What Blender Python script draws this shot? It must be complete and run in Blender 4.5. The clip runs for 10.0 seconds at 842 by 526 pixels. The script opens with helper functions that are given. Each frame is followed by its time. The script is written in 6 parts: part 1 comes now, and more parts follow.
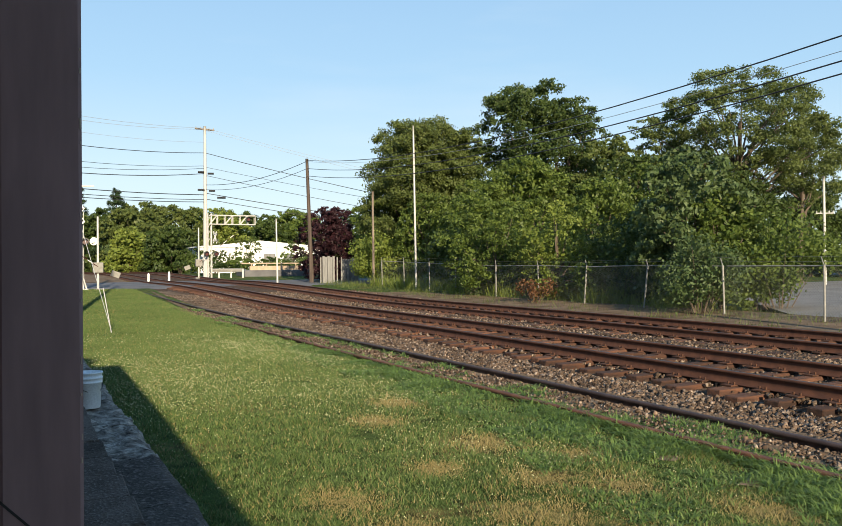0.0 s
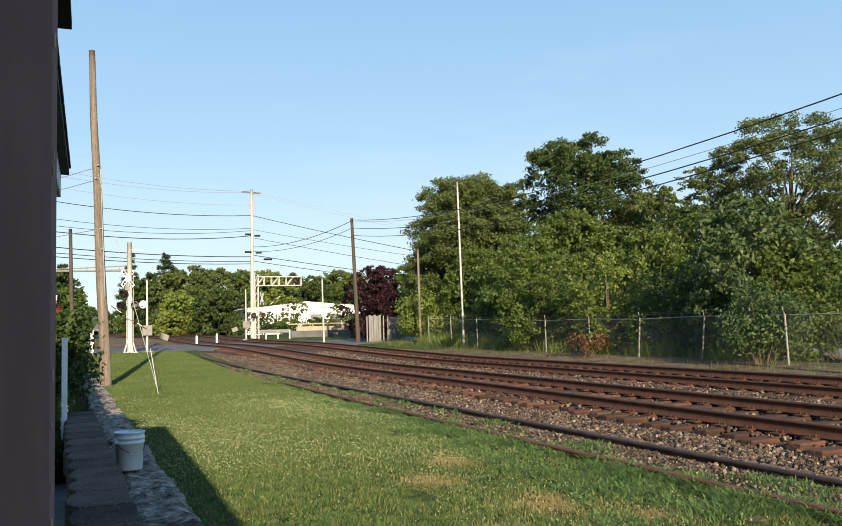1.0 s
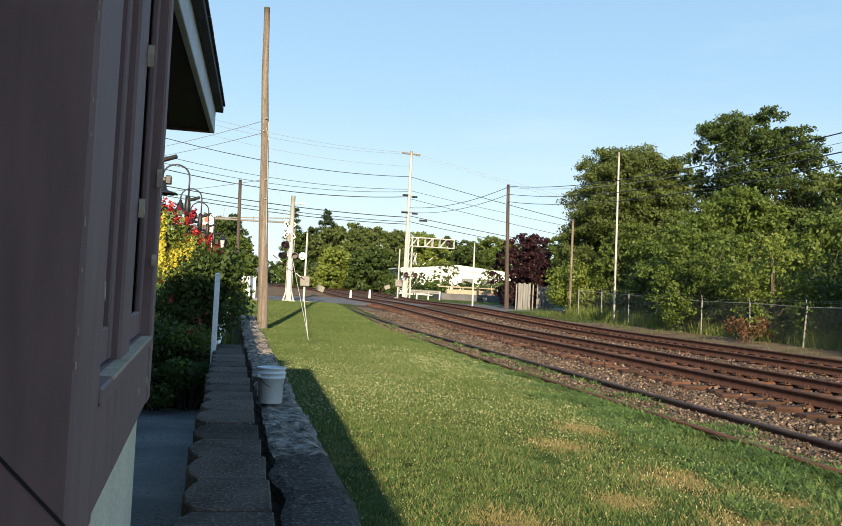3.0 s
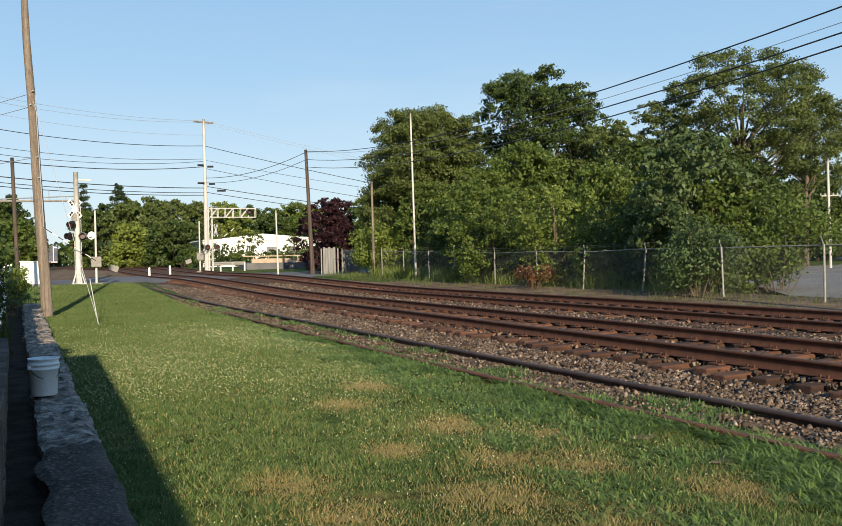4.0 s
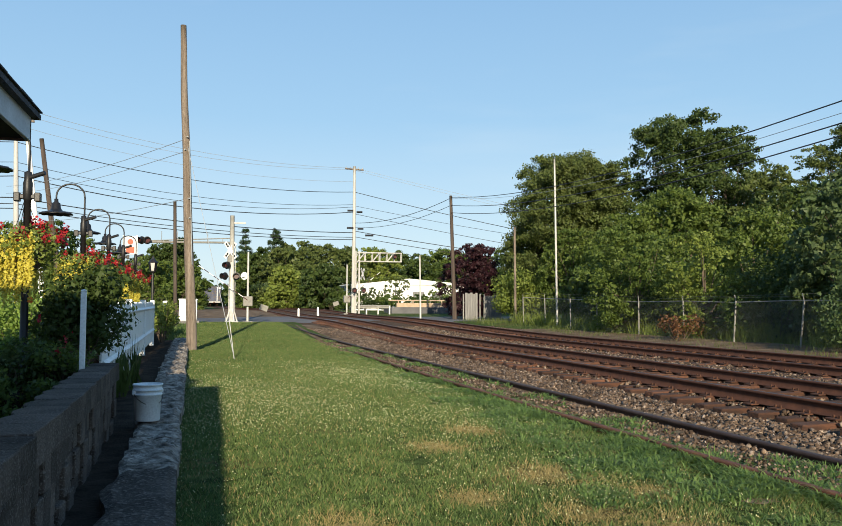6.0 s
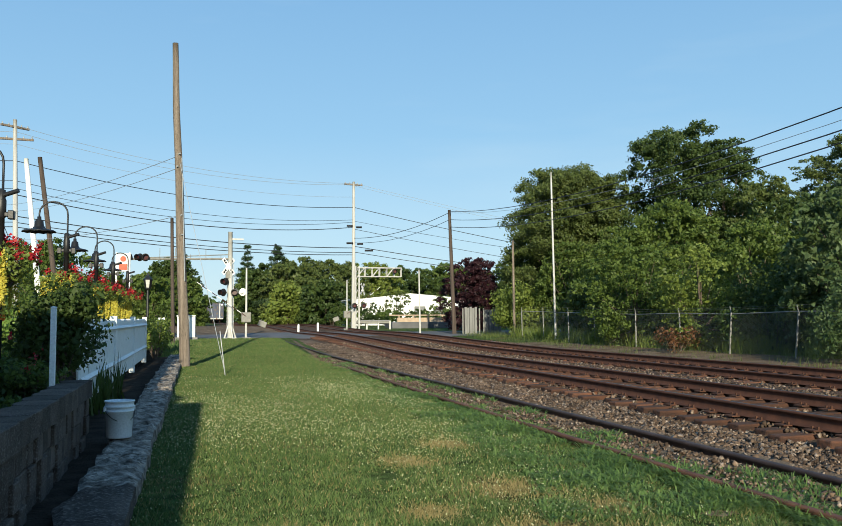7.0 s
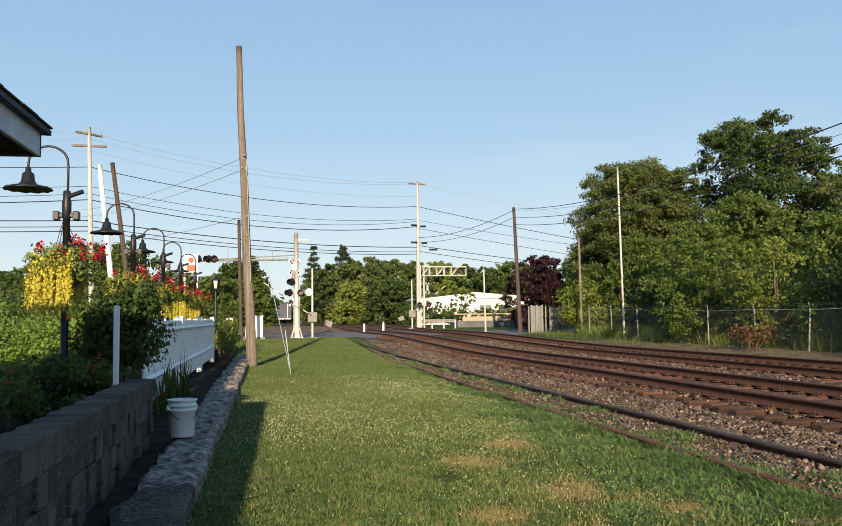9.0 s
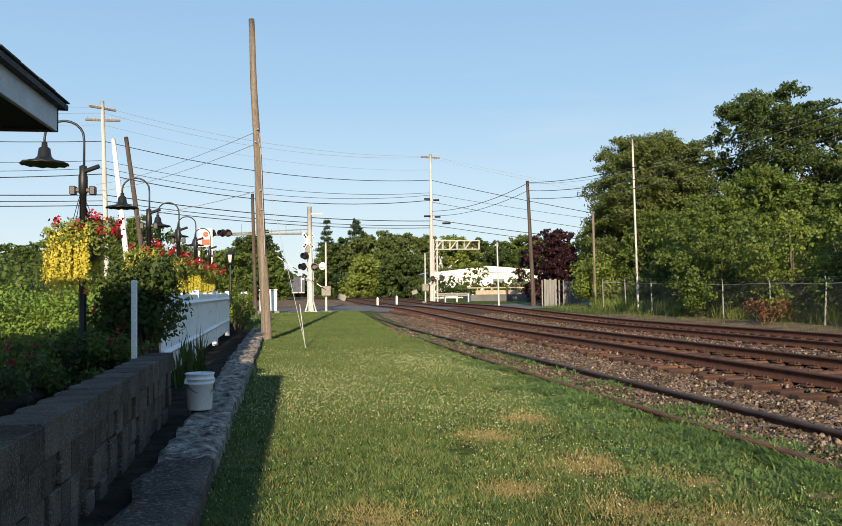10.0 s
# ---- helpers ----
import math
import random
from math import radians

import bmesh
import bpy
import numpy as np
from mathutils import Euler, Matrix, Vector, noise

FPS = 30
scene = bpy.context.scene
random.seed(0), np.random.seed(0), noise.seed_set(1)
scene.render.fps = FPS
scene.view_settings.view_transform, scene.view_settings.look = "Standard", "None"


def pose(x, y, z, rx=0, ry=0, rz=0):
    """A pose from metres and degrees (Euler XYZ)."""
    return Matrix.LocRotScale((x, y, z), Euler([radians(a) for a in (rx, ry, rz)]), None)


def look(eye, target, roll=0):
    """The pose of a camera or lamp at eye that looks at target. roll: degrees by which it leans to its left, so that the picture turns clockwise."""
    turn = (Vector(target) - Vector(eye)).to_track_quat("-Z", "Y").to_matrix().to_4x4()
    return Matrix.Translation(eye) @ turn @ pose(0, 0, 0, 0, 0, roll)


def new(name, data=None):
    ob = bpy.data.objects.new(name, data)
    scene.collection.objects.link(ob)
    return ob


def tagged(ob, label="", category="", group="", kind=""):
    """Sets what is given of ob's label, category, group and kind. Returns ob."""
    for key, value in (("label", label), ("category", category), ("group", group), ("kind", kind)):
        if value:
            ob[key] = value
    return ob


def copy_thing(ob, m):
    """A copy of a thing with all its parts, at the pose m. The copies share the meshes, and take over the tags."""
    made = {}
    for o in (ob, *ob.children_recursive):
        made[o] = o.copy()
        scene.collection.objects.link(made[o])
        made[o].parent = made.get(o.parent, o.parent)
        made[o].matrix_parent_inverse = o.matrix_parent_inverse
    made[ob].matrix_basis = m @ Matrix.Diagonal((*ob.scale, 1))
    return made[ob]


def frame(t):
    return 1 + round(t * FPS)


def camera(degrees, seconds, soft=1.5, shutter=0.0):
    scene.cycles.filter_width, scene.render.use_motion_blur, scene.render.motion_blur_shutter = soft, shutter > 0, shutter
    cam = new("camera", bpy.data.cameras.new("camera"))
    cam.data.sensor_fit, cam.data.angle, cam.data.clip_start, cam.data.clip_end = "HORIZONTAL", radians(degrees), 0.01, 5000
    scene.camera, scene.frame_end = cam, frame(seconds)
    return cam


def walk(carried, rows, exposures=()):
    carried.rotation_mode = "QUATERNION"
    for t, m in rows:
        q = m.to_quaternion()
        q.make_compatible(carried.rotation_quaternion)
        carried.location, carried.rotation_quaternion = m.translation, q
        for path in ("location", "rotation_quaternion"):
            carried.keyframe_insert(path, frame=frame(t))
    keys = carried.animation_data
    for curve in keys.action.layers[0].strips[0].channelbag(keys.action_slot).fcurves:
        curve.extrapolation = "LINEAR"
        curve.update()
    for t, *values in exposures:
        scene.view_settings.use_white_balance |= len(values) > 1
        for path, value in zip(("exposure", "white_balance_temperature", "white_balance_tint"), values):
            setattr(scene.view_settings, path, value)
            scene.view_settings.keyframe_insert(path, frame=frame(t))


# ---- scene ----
cam = camera(53.9, 10.0, soft=0.9)
PATH = [
    (0, (-8.392, -3.128, 1.69), (-7.548, -1.316, 1.695), -0.4),
    (0.5, (-8.362, -2.95, 1.73), (-7.602, -1.103, 1.743), -0.9),
    (1, (-8.285, -2.689, 1.582), (-7.54, -0.839, 1.731), -1.5),
    (1.2, (-8.24, -2.635, 1.544), (-7.553, -0.771, 1.769), -1.1),
    (1.5, (-8.242, -2.529, 1.522), (-7.605, -0.642, 1.7), 5.8),
    (1.8, (-8.262, -2.512, 1.474), (-7.796, -0.573, 1.607), 7.3),
    (2, (-8.246, -2.508, 1.477), (-7.861, -0.549, 1.616), 2.1),
    (2.2, (-8.206, -2.513, 1.455), (-7.906, -0.539, 1.586), 2.1),
    (3.3, (-8.106, -2.726, 1.488), (-7.642, -0.782, 1.539), 2.2),
    (3.5, (-8.072, -2.778, 1.497), (-7.54, -0.851, 1.549), 1.0),
    (4, (-7.859, -2.961, 1.518), (-7.03, -1.141, 1.504), -1.3),
    (4.2, (-7.831, -3.042, 1.484), (-6.948, -1.249, 1.42), -1.8),
    (4.5, (-7.88, -3.065, 1.424), (-6.888, -1.33, 1.351), -2.2),
    (4.8, (-7.807, -2.988, 1.429), (-6.847, -1.234, 1.45), -0.1),
    (5, (-7.708, -2.962, 1.41), (-6.803, -1.179, 1.444), 2.5),
    (5.5, (-7.561, -2.785, 1.38), (-6.961, -0.878, 1.442), 0.1),
    (6, (-7.252, -2.758, 1.387), (-6.762, -0.822, 1.492), 0.2),
    (6.2, (-7.162, -2.767, 1.382), (-6.678, -0.831, 1.517), -0.2),
    (7.3, (-6.854, -2.845, 1.374), (-6.376, -0.908, 1.519), -0.4),
    (7.5, (-6.832, -2.843, 1.368), (-6.371, -0.903, 1.524), -0.5),
    (8, (-6.834, -2.78, 1.343), (-6.406, -0.833, 1.505), -0.8),
    (8.5, (-6.824, -2.678, 1.349), (-6.472, -0.714, 1.491), -0.8),
    (9, (-6.827, -2.614, 1.353), (-6.5, -0.646, 1.493), -0.7),
    (9.5, (-6.854, -2.586, 1.352), (-6.526, -0.616, 1.471), -0.8),
    (10, (-6.854, -2.601, 1.361), (-6.558, -0.625, 1.438), -0.7),
]
walk(cam, [(t, look(eye, target, roll)) for t, eye, target, roll in PATH],
     [(0, 1.02, 6650, 8), (0.5, 0.92, 6550, 8), (1.0, 1.02, 6600, 8), (2.0, 1.14, 6800, 8), (3.5, 1.02, 6700, 7), (4.0, 0.83, 6450, 9), (4.5, 0.75, 6450, 9), (5.0, 0.70, 6300, 9), (5.5, 0.83, 6450, 9), (6.2, 0.81, 6250, 5), (7.5, 0.70, 5850, 0), (8.0, 0.78, 6450, 10), (8.5, 0.81, 6750, 11), (9.5, 0.85, 6850, 12), (10.0, 0.86, 6650, 10)])

# ---- world and sun: low evening sun behind the camera ----
SUN_EL, SUN_AZ = radians(17.5), math.atan2(0.155, 1.0)
world = bpy.data.worlds.new("sky")
scene.world = world
world.use_nodes = True
wn = world.node_tree.nodes
sky = wn.new("ShaderNodeTexSky")
sky.sky_type = "NISHITA"
sky.sun_disc = False
sky.sun_elevation = SUN_EL
sky.sun_rotation = SUN_AZ + math.pi
sky.air_density, sky.dust_density, sky.ozone_density = 1.0, 0.6, 1.6
# thin summer haze and faint high cloud over the clear sky
wl = world.node_tree.links
sky_co = wn.new("ShaderNodeTexCoord")
sky_sep = wn.new("ShaderNodeSeparateXYZ")
wl.new(sky_co.outputs["Generated"], sky_sep.inputs[0])
haze = wn.new("ShaderNodeValToRGB")
haze.color_ramp.elements[0].position, haze.color_ramp.elements[0].color = 0.0, (6.2, 7.2, 7.8, 1)
haze.color_ramp.elements[1].position, haze.color_ramp.elements[1].color = 0.62, (1.3, 3.05, 6.0, 1)
mid = haze.color_ramp.elements.new(0.22)
mid.color = (3.3, 5.2, 7.2, 1)
wl.new(sky_sep.outputs[2], haze.inputs[0])
cl_map = wn.new("ShaderNodeMapping")
cl_map.inputs["Scale"].default_value = (1.2, 1.2, 7.0)
wl.new(sky_co.outputs["Generated"], cl_map.inputs[0])
cl_noise = wn.new("ShaderNodeTexNoise")
cl_noise.inputs["Scale"].default_value, cl_noise.inputs["Detail"].default_value = 2.2, 7
wl.new(cl_map.outputs[0], cl_noise.inputs[0])
cl_ramp = wn.new("ShaderNodeMapRange")
cl_ramp.inputs["From Min"].default_value, cl_ramp.inputs["From Max"].default_value, cl_ramp.inputs["To Max"].default_value = 0.5, 0.8, 0.28
wl.new(cl_noise.outputs[0], cl_ramp.inputs[0])
cl_mix = wn.new("ShaderNodeMixRGB")
cl_mix.inputs[2].default_value = (6.2, 6.9, 7.4, 1)
wl.new(cl_ramp.outputs[0], cl_mix.inputs[0])
wl.new(haze.outputs[0], cl_mix.inputs[1])
sky_mix = wn.new("ShaderNodeMixRGB")
sky_mix.inputs[0].default_value = 0.8
wl.new(sky.outputs[0], sky_mix.inputs[1])
wl.new(cl_mix.outputs[0], sky_mix.inputs[2])
wl.new(sky_mix.outputs[0], wn["Background"].inputs[0])
wn["Background"].inputs[1].default_value = 0.071
sun = new("sun", bpy.data.lights.new("sun", "SUN"))
sun.data.energy, sun.data.angle, sun.data.color = 5.0, radians(0.6), (1.0, 0.83, 0.60)
sun.matrix_world = look((0, 0, 50), (50 * math.sin(SUN_AZ), 50 * math.cos(SUN_AZ), 50 - 50 * math.tan(SUN_EL)))

# ---- materials ----
def mat(name, c1, c2=None, rough=0.8, scale=4.0, metal=0.0, bump=0.2, fine=60.0, c3=None, dist=0.01, spec=0.4, stretch=(1, 1, 1), islands=False, objrand=False, vary=0.28):
    """Two-scale procedural surface: broad mottling c1 to c2, patches of c3, fine bump."""
    m = bpy.data.materials.new(name)
    m.use_nodes = True
    n, l = m.node_tree.nodes, m.node_tree.links
    b = n["Principled BSDF"]
    b.inputs["Roughness"].default_value = rough
    b.inputs["Metallic"].default_value = metal
    b.inputs["Specular IOR Level"].default_value = spec
    co = n.new("ShaderNodeTexCoord")
    mp = n.new("ShaderNodeMapping")
    mp.inputs["Scale"].default_value = stretch
    l.new(co.outputs["Object"], mp.inputs[0])
    big = n.new("ShaderNodeTexNoise")
    big.inputs["Scale"].default_value, big.inputs["Detail"].default_value = scale, 6
    l.new(mp.outputs[0], big.inputs[0])
    small = n.new("ShaderNodeTexNoise")
    small.inputs["Scale"].default_value, small.inputs["Detail"].default_value = fine, 4
    l.new(mp.outputs[0], small.inputs[0])
    ramp = n.new("ShaderNodeValToRGB")
    ramp.color_ramp.elements[0].position, ramp.color_ramp.elements[1].position = 0.32, 0.68
    ramp.color_ramp.elements[0].color = (*c1, 1)
    ramp.color_ramp.elements[1].color = (*(c2 or c1), 1)
    l.new(big.outputs[0], ramp.inputs[0])
    out = ramp.outputs[0]
    if c3:
        r3 = n.new("ShaderNodeValToRGB")
        r3.color_ramp.elements[0].position, r3.color_ramp.elements[1].position = 0.54, 0.62
        l.new(small.outputs[0], r3.inputs[0])
        mx = n.new("ShaderNodeMixRGB")
        mx.inputs[2].default_value = (*c3, 1)
        l.new(r3.outputs[0], mx.inputs[0])
        l.new(out, mx.inputs[1])
        out = mx.outputs[0]
    hs = n.new("ShaderNodeHueSaturation")
    l.new(out, hs.inputs["Color"])
    vm = n.new("ShaderNodeMapRange")
    vm.inputs["To Min"].default_value, vm.inputs["To Max"].default_value = 1 - vary, 1 + vary
    if islands:
        geo = n.new("ShaderNodeNewGeometry")
        l.new(geo.outputs["Random Per Island"], vm.inputs[0])
    elif objrand:
        oi = n.new("ShaderNodeObjectInfo")
        l.new(oi.outputs["Random"], vm.inputs[0])
    else:
        l.new(small.outputs[0], vm.inputs[0])
    l.new(vm.outputs[0], hs.inputs["Value"])
    l.new(hs.outputs[0], b.inputs["Base Color"])
    if bump:
        bp = n.new("ShaderNodeBump")
        bp.inputs["Strength"].default_value, bp.inputs["Distance"].default_value = bump, dist
        l.new(small.outputs[0], bp.inputs["Height"])
        l.new(bp.outputs[0], b.inputs["Normal"])
    return m


def leaf_mat(name, c1, c2, trans=0.35, rough=0.55):
    """Foliage: colour varies leaf by leaf, some light passes through."""
    m = bpy.data.materials.new(name)
    m.use_nodes = True
    n, l = m.node_tree.nodes, m.node_tree.links
    b = n["Principled BSDF"]
    b.inputs["Roughness"].default_value = rough
    b.inputs["Specular IOR Level"].default_value = 0.3
    geo = n.new("ShaderNodeNewGeometry")
    ramp = n.new("ShaderNodeValToRGB")
    ramp.color_ramp.elements[0].color, ramp.color_ramp.elements[1].color = (*c1, 1), (*c2, 1)
    co = n.new("ShaderNodeTexCoord")
    nz = n.new("ShaderNodeTexNoise")
    nz.inputs["Scale"].default_value = 0.5
    l.new(co.outputs["Object"], nz.inputs[0])
    mix = n.new("ShaderNodeMath")
    mix.operation = "MULTIPLY_ADD"
    mix.inputs[1].default_value, mix.inputs[2].default_value = 0.55, -0.05
    add = n.new("ShaderNodeMath")
    l.new(geo.outputs["Random Per Island"], mix.inputs[0])
    l.new(mix.outputs[0], add.inputs[0])
    half = n.new("ShaderNodeMath")
    half.operation = "MULTIPLY"
    half.inputs[1].default_value = 0.55
    l.new(nz.outputs[0], half.inputs[0])
    l.new(half.outputs[0], add.inputs[1])
    l.new(add.outputs[0], ramp.inputs[0])
    l.new(ramp.outputs[0], b.inputs["Base Color"])
    tr = n.new("ShaderNodeBsdfTranslucent")
    hs = n.new("ShaderNodeHueSaturation")
    hs.inputs["Hue"].default_value, hs.inputs["Value"].default_value = 0.48, 1.4
    l.new(ramp.outputs[0], hs.inputs["Color"])
    l.new(hs.outputs[0], tr.inputs[0])
    ms = n.new("ShaderNodeMixShader")
    ms.inputs[0].default_value = trans
    l.new(b.outputs[0], ms.inputs[1])
    l.new(tr.outputs[0], ms.inputs[2])
    l.new(ms.outputs[0], n["Material Output"].inputs[0])
    return m


def lawn_mat():
    """Mown grass soil: greens with straw-dry patches."""
    m = mat("lawn_turf", (0.030, 0.052, 0.012), (0.054, 0.078, 0.021), 0.95, 0.5, bump=0.8, fine=110, dist=0.02, spec=0.05, c3=(0.105, 0.130, 0.036))
    n, l = m.node_tree.nodes, m.node_tree.links
    b = n["Principled BSDF"]
    src = b.inputs["Base Color"].links[0].from_socket
    co = n.new("ShaderNodeTexCoord")
    nz = n.new("ShaderNodeTexNoise")
    nz.inputs["Scale"].default_value, nz.inputs["Detail"].default_value = 0.9, 8
    l.new(co.outputs["Object"], nz.inputs[0])
    rp = n.new("ShaderNodeValToRGB")
    rp.color_ramp.elements[0].position, rp.color_ramp.elements[1].position = 0.55, 0.68
    l.new(nz.outputs[0], rp.inputs[0])
    mx = n.new("ShaderNodeMixRGB")
    mx.inputs[2].default_value = (0.13, 0.10, 0.04, 1)
    l.new(rp.outputs[0], mx.inputs[0])
    l.new(src, mx.inputs[1])
    tuft = n.new("ShaderNodeTexNoise")
    tuft.inputs["Scale"].default_value, tuft.inputs["Detail"].default_value = 5.5, 9
    l.new(co.outputs["Object"], tuft.inputs[0])
    tr = n.new("ShaderNodeMapRange")
    tr.inputs["From Min"].default_value, tr.inputs["From Max"].default_value = 0.36, 0.66
    tr.inputs["To Min"].default_value, tr.inputs["To Max"].default_value = 0.55, 1.75
    l.new(tuft.outputs[0], tr.inputs[0])
    hv = n.new("ShaderNodeHueSaturation")
    l.new(mx.outputs[0], hv.inputs["Color"])
    l.new(tr.outputs[0], hv.inputs["Value"])
    l.new(hv.outputs[0], b.inputs["Base Color"])
    return m


M_LAWN = lawn_mat()
M_BLADE = leaf_mat("grass_blade", (0.013, 0.045, 0.008), (0.162, 0.222, 0.065), 0.3)
M_DRY = leaf_mat("dry_grass", (0.17, 0.140, 0.050), (0.33, 0.27, 0.115), 0.25)
M_WEED = leaf_mat("coarse_grass", (0.055, 0.125, 0.026), (0.235, 0.320, 0.095), 0.45)
M_CLOVER = mat("clover_white", (0.36, 0.37, 0.19), (0.52, 0.52, 0.30), 0.9, islands=True, bump=0)
M_BALLAST_BED = mat("ballast_bed", (0.044, 0.029, 0.020), (0.100, 0.068, 0.048), 0.95, 3, bump=1.0, fine=28, dist=0.04, c3=(0.165, 0.118, 0.085), spec=0.05)
M_STONE = mat("ballast_stone", (0.048, 0.032, 0.022), (0.134, 0.094, 0.067), 0.92, 2, islands=True, vary=0.55, bump=0.3, fine=14, c3=(0.215, 0.172, 0.138), spec=0.12)
M_RAIL = mat("rusty_rail", (0.068, 0.027, 0.015), (0.115, 0.045, 0.023), 0.8, 6, metal=0.1, bump=0.3, fine=120)
M_RAILTOP = mat("rail_head", (0.055, 0.042, 0.036), (0.10, 0.080, 0.070), 0.45, 8, metal=0.7, bump=0.05)
M_OLDRAIL = mat("old_rail", (0.075, 0.034, 0.021), (0.15, 0.066, 0.037), 0.85, 5, metal=0.1, bump=0.5, fine=70)
M_SIDERAIL = mat("dull_dark_rail", (0.036, 0.024, 0.022), (0.070, 0.047, 0.042), 0.7, 5, metal=0.3, bump=0.3, fine=80)
M_TIE = mat("creosoted_tie", (0.036, 0.018, 0.012), (0.115, 0.049, 0.026), 0.9, 3, objrand=True, vary=0.5, bump=0.8, fine=40, stretch=(1, 6, 6), dist=0.02)
M_PLATE = mat("rusty_plate", (0.045, 0.020, 0.012), (0.085, 0.035, 0.019), 0.9, 9, metal=0.1, bump=0.3)
M_ASPHALT = mat("asphalt", (0.075, 0.075, 0.08), (0.13, 0.13, 0.135), 0.9, 0.7, bump=0.5, fine=110, spec=0.3)
# paler copy of the asphalt: the lot's sunlit look is put into its colour
M_LOT = mat("sunlit_lot_asphalt", (0.150, 0.145, 0.138), (0.215, 0.207, 0.195), 0.9, 0.5, bump=0.4, fine=90, spec=0.2)
M_DIRT = mat("gravel_dirt", (0.10, 0.068, 0.043), (0.20, 0.148, 0.102), 0.95, 1.4, bump=0.7, fine=40, dist=0.03, spec=0.05)
M_SOIL = mat("dark_soil", (0.018, 0.014, 0.011), (0.048, 0.038, 0.029), 0.95, 4, bump=1.0, fine=35, dist=0.03, spec=0.04)
M_CONC = mat("weathered_concrete", (0.13, 0.125, 0.12), (0.24, 0.23, 0.215), 0.92, 2.2, bump=0.5, fine=60, c3=(0.10, 0.095, 0.09))
M_BLOCK = mat("split_block", (0.058, 0.045, 0.037), (0.112, 0.090, 0.074), 0.95, 5, objrand=True, bump=1.0, fine=70, dist=0.014, c3=(0.145, 0.128, 0.112), spec=0.1)
M_LEDGE = mat("old_stone_ledge", (0.050, 0.040, 0.033), (0.105, 0.087, 0.073), 0.95, 2.4, bump=1.0, fine=34.0, dist=0.03, c3=(0.135, 0.115, 0.10), spec=0.1)
M_LEDGE_WORN = mat("worn_pale_ledge", (0.050, 0.039, 0.031), (0.43, 0.375, 0.315), 0.95, 8.0, bump=1.0, fine=22.0, dist=0.06, c3=(0.13, 0.108, 0.088), spec=0.1)
M_BROWN = mat("dark_brown_paint", (0.196, 0.124, 0.121), (0.236, 0.150, 0.144), 0.72, 2.0, bump=0.14, fine=35, stretch=(1, 1, 0.15), dist=0.004, spec=0.25)
M_CHIP = mat("bare_chipped_wood", (0.35, 0.27, 0.18), (0.5, 0.42, 0.32), 0.85, 12)
# near-black: the shade under the eave is painted into the soffit colour
M_SOFFIT = mat("soffit_shade", (0.012, 0.010, 0.010), (0.02, 0.017, 0.016), 0.8, 3, bump=0.2)
M_SHINGLE = mat("roof_shingle", (0.05, 0.05, 0.055), (0.09, 0.09, 0.095), 0.95, 6, bump=0.8, fine=70)
M_GREYPAINT = mat("fascia_grey", (0.42, 0.44, 0.46), (0.52, 0.54, 0.56), 0.6, 5, bump=0.1)
M_CREAM = mat("cream_stucco", (0.62, 0.55, 0.40), (0.72, 0.65, 0.50), 0.9, 3, bump=0.5, fine=70)
M_WHITE = mat("white_paint", (0.70, 0.70, 0.68), (0.80, 0.80, 0.78), 0.55, 6, bump=0.1, fine=40)
M_POLE = mat("weathered_pole", (0.120, 0.095, 0.073), (0.245, 0.200, 0.158), 0.9, 3, bump=0.9, fine=30, stretch=(5, 5, 0.18), dist=0.02, c3=(0.078, 0.060, 0.046))
M_POLE_DK = mat("dark_pole", (0.040, 0.030, 0.025), (0.085, 0.064, 0.052), 0.9, 3, bump=0.6, fine=30, stretch=(4, 4, 0.25))
M_POLE_LT = mat("pale_pole", (0.31, 0.305, 0.292), (0.46, 0.455, 0.44), 0.85, 3, bump=0.4, fine=30, stretch=(4, 4, 0.25))
M_GALV = mat("galvanised", (0.42, 0.42, 0.40), (0.55, 0.55, 0.52), 0.5, 8, metal=0.5, bump=0.05)
M_SILVER = mat("aluminium_paint", (0.36, 0.355, 0.335), (0.47, 0.465, 0.445), 0.5, 5, bump=0.05)
M_BLACK = mat("black_iron", (0.012, 0.012, 0.013), (0.02, 0.02, 0.021), 0.45, 5, metal=0.3, bump=0.1)
M_WIRE = mat("cable_black", (0.012, 0.012, 0.013), (0.018, 0.018, 0.018), 0.6, 5, bump=0)
M_WIRE_LT = mat("cable_grey", (0.20, 0.22, 0.24), (0.26, 0.28, 0.30), 0.6, 5, bump=0)
M_BARK = mat("bark", (0.06, 0.045, 0.033), (0.13, 0.10, 0.075), 0.95, 5, bump=0.9, fine=25, stretch=(2, 2, 0.4), dist=0.03)
M_LF_MID = leaf_mat("leaf_mid", (0.026, 0.056, 0.010), (0.150, 0.200, 0.040), 0.4)
M_LF_DARK = leaf_mat("leaf_dark", (0.0175, 0.0395, 0.0095), (0.080, 0.114, 0.026))
M_LF_LIGHT = leaf_mat("leaf_light", (0.062, 0.106, 0.016), (0.232, 0.272, 0.056))
M_LF_OLIVE = leaf_mat("leaf_olive", (0.036, 0.060, 0.014), (0.135, 0.165, 0.044))
M_LF_SILVER = leaf_mat("leaf_silver", (0.0294, 0.0630, 0.0151), (0.1260, 0.1680, 0.0672))
M_LF_PURPLE = leaf_mat("leaf_purple", (0.0134, 0.0050, 0.0076), (0.0462, 0.0151, 0.0202), 0.25)
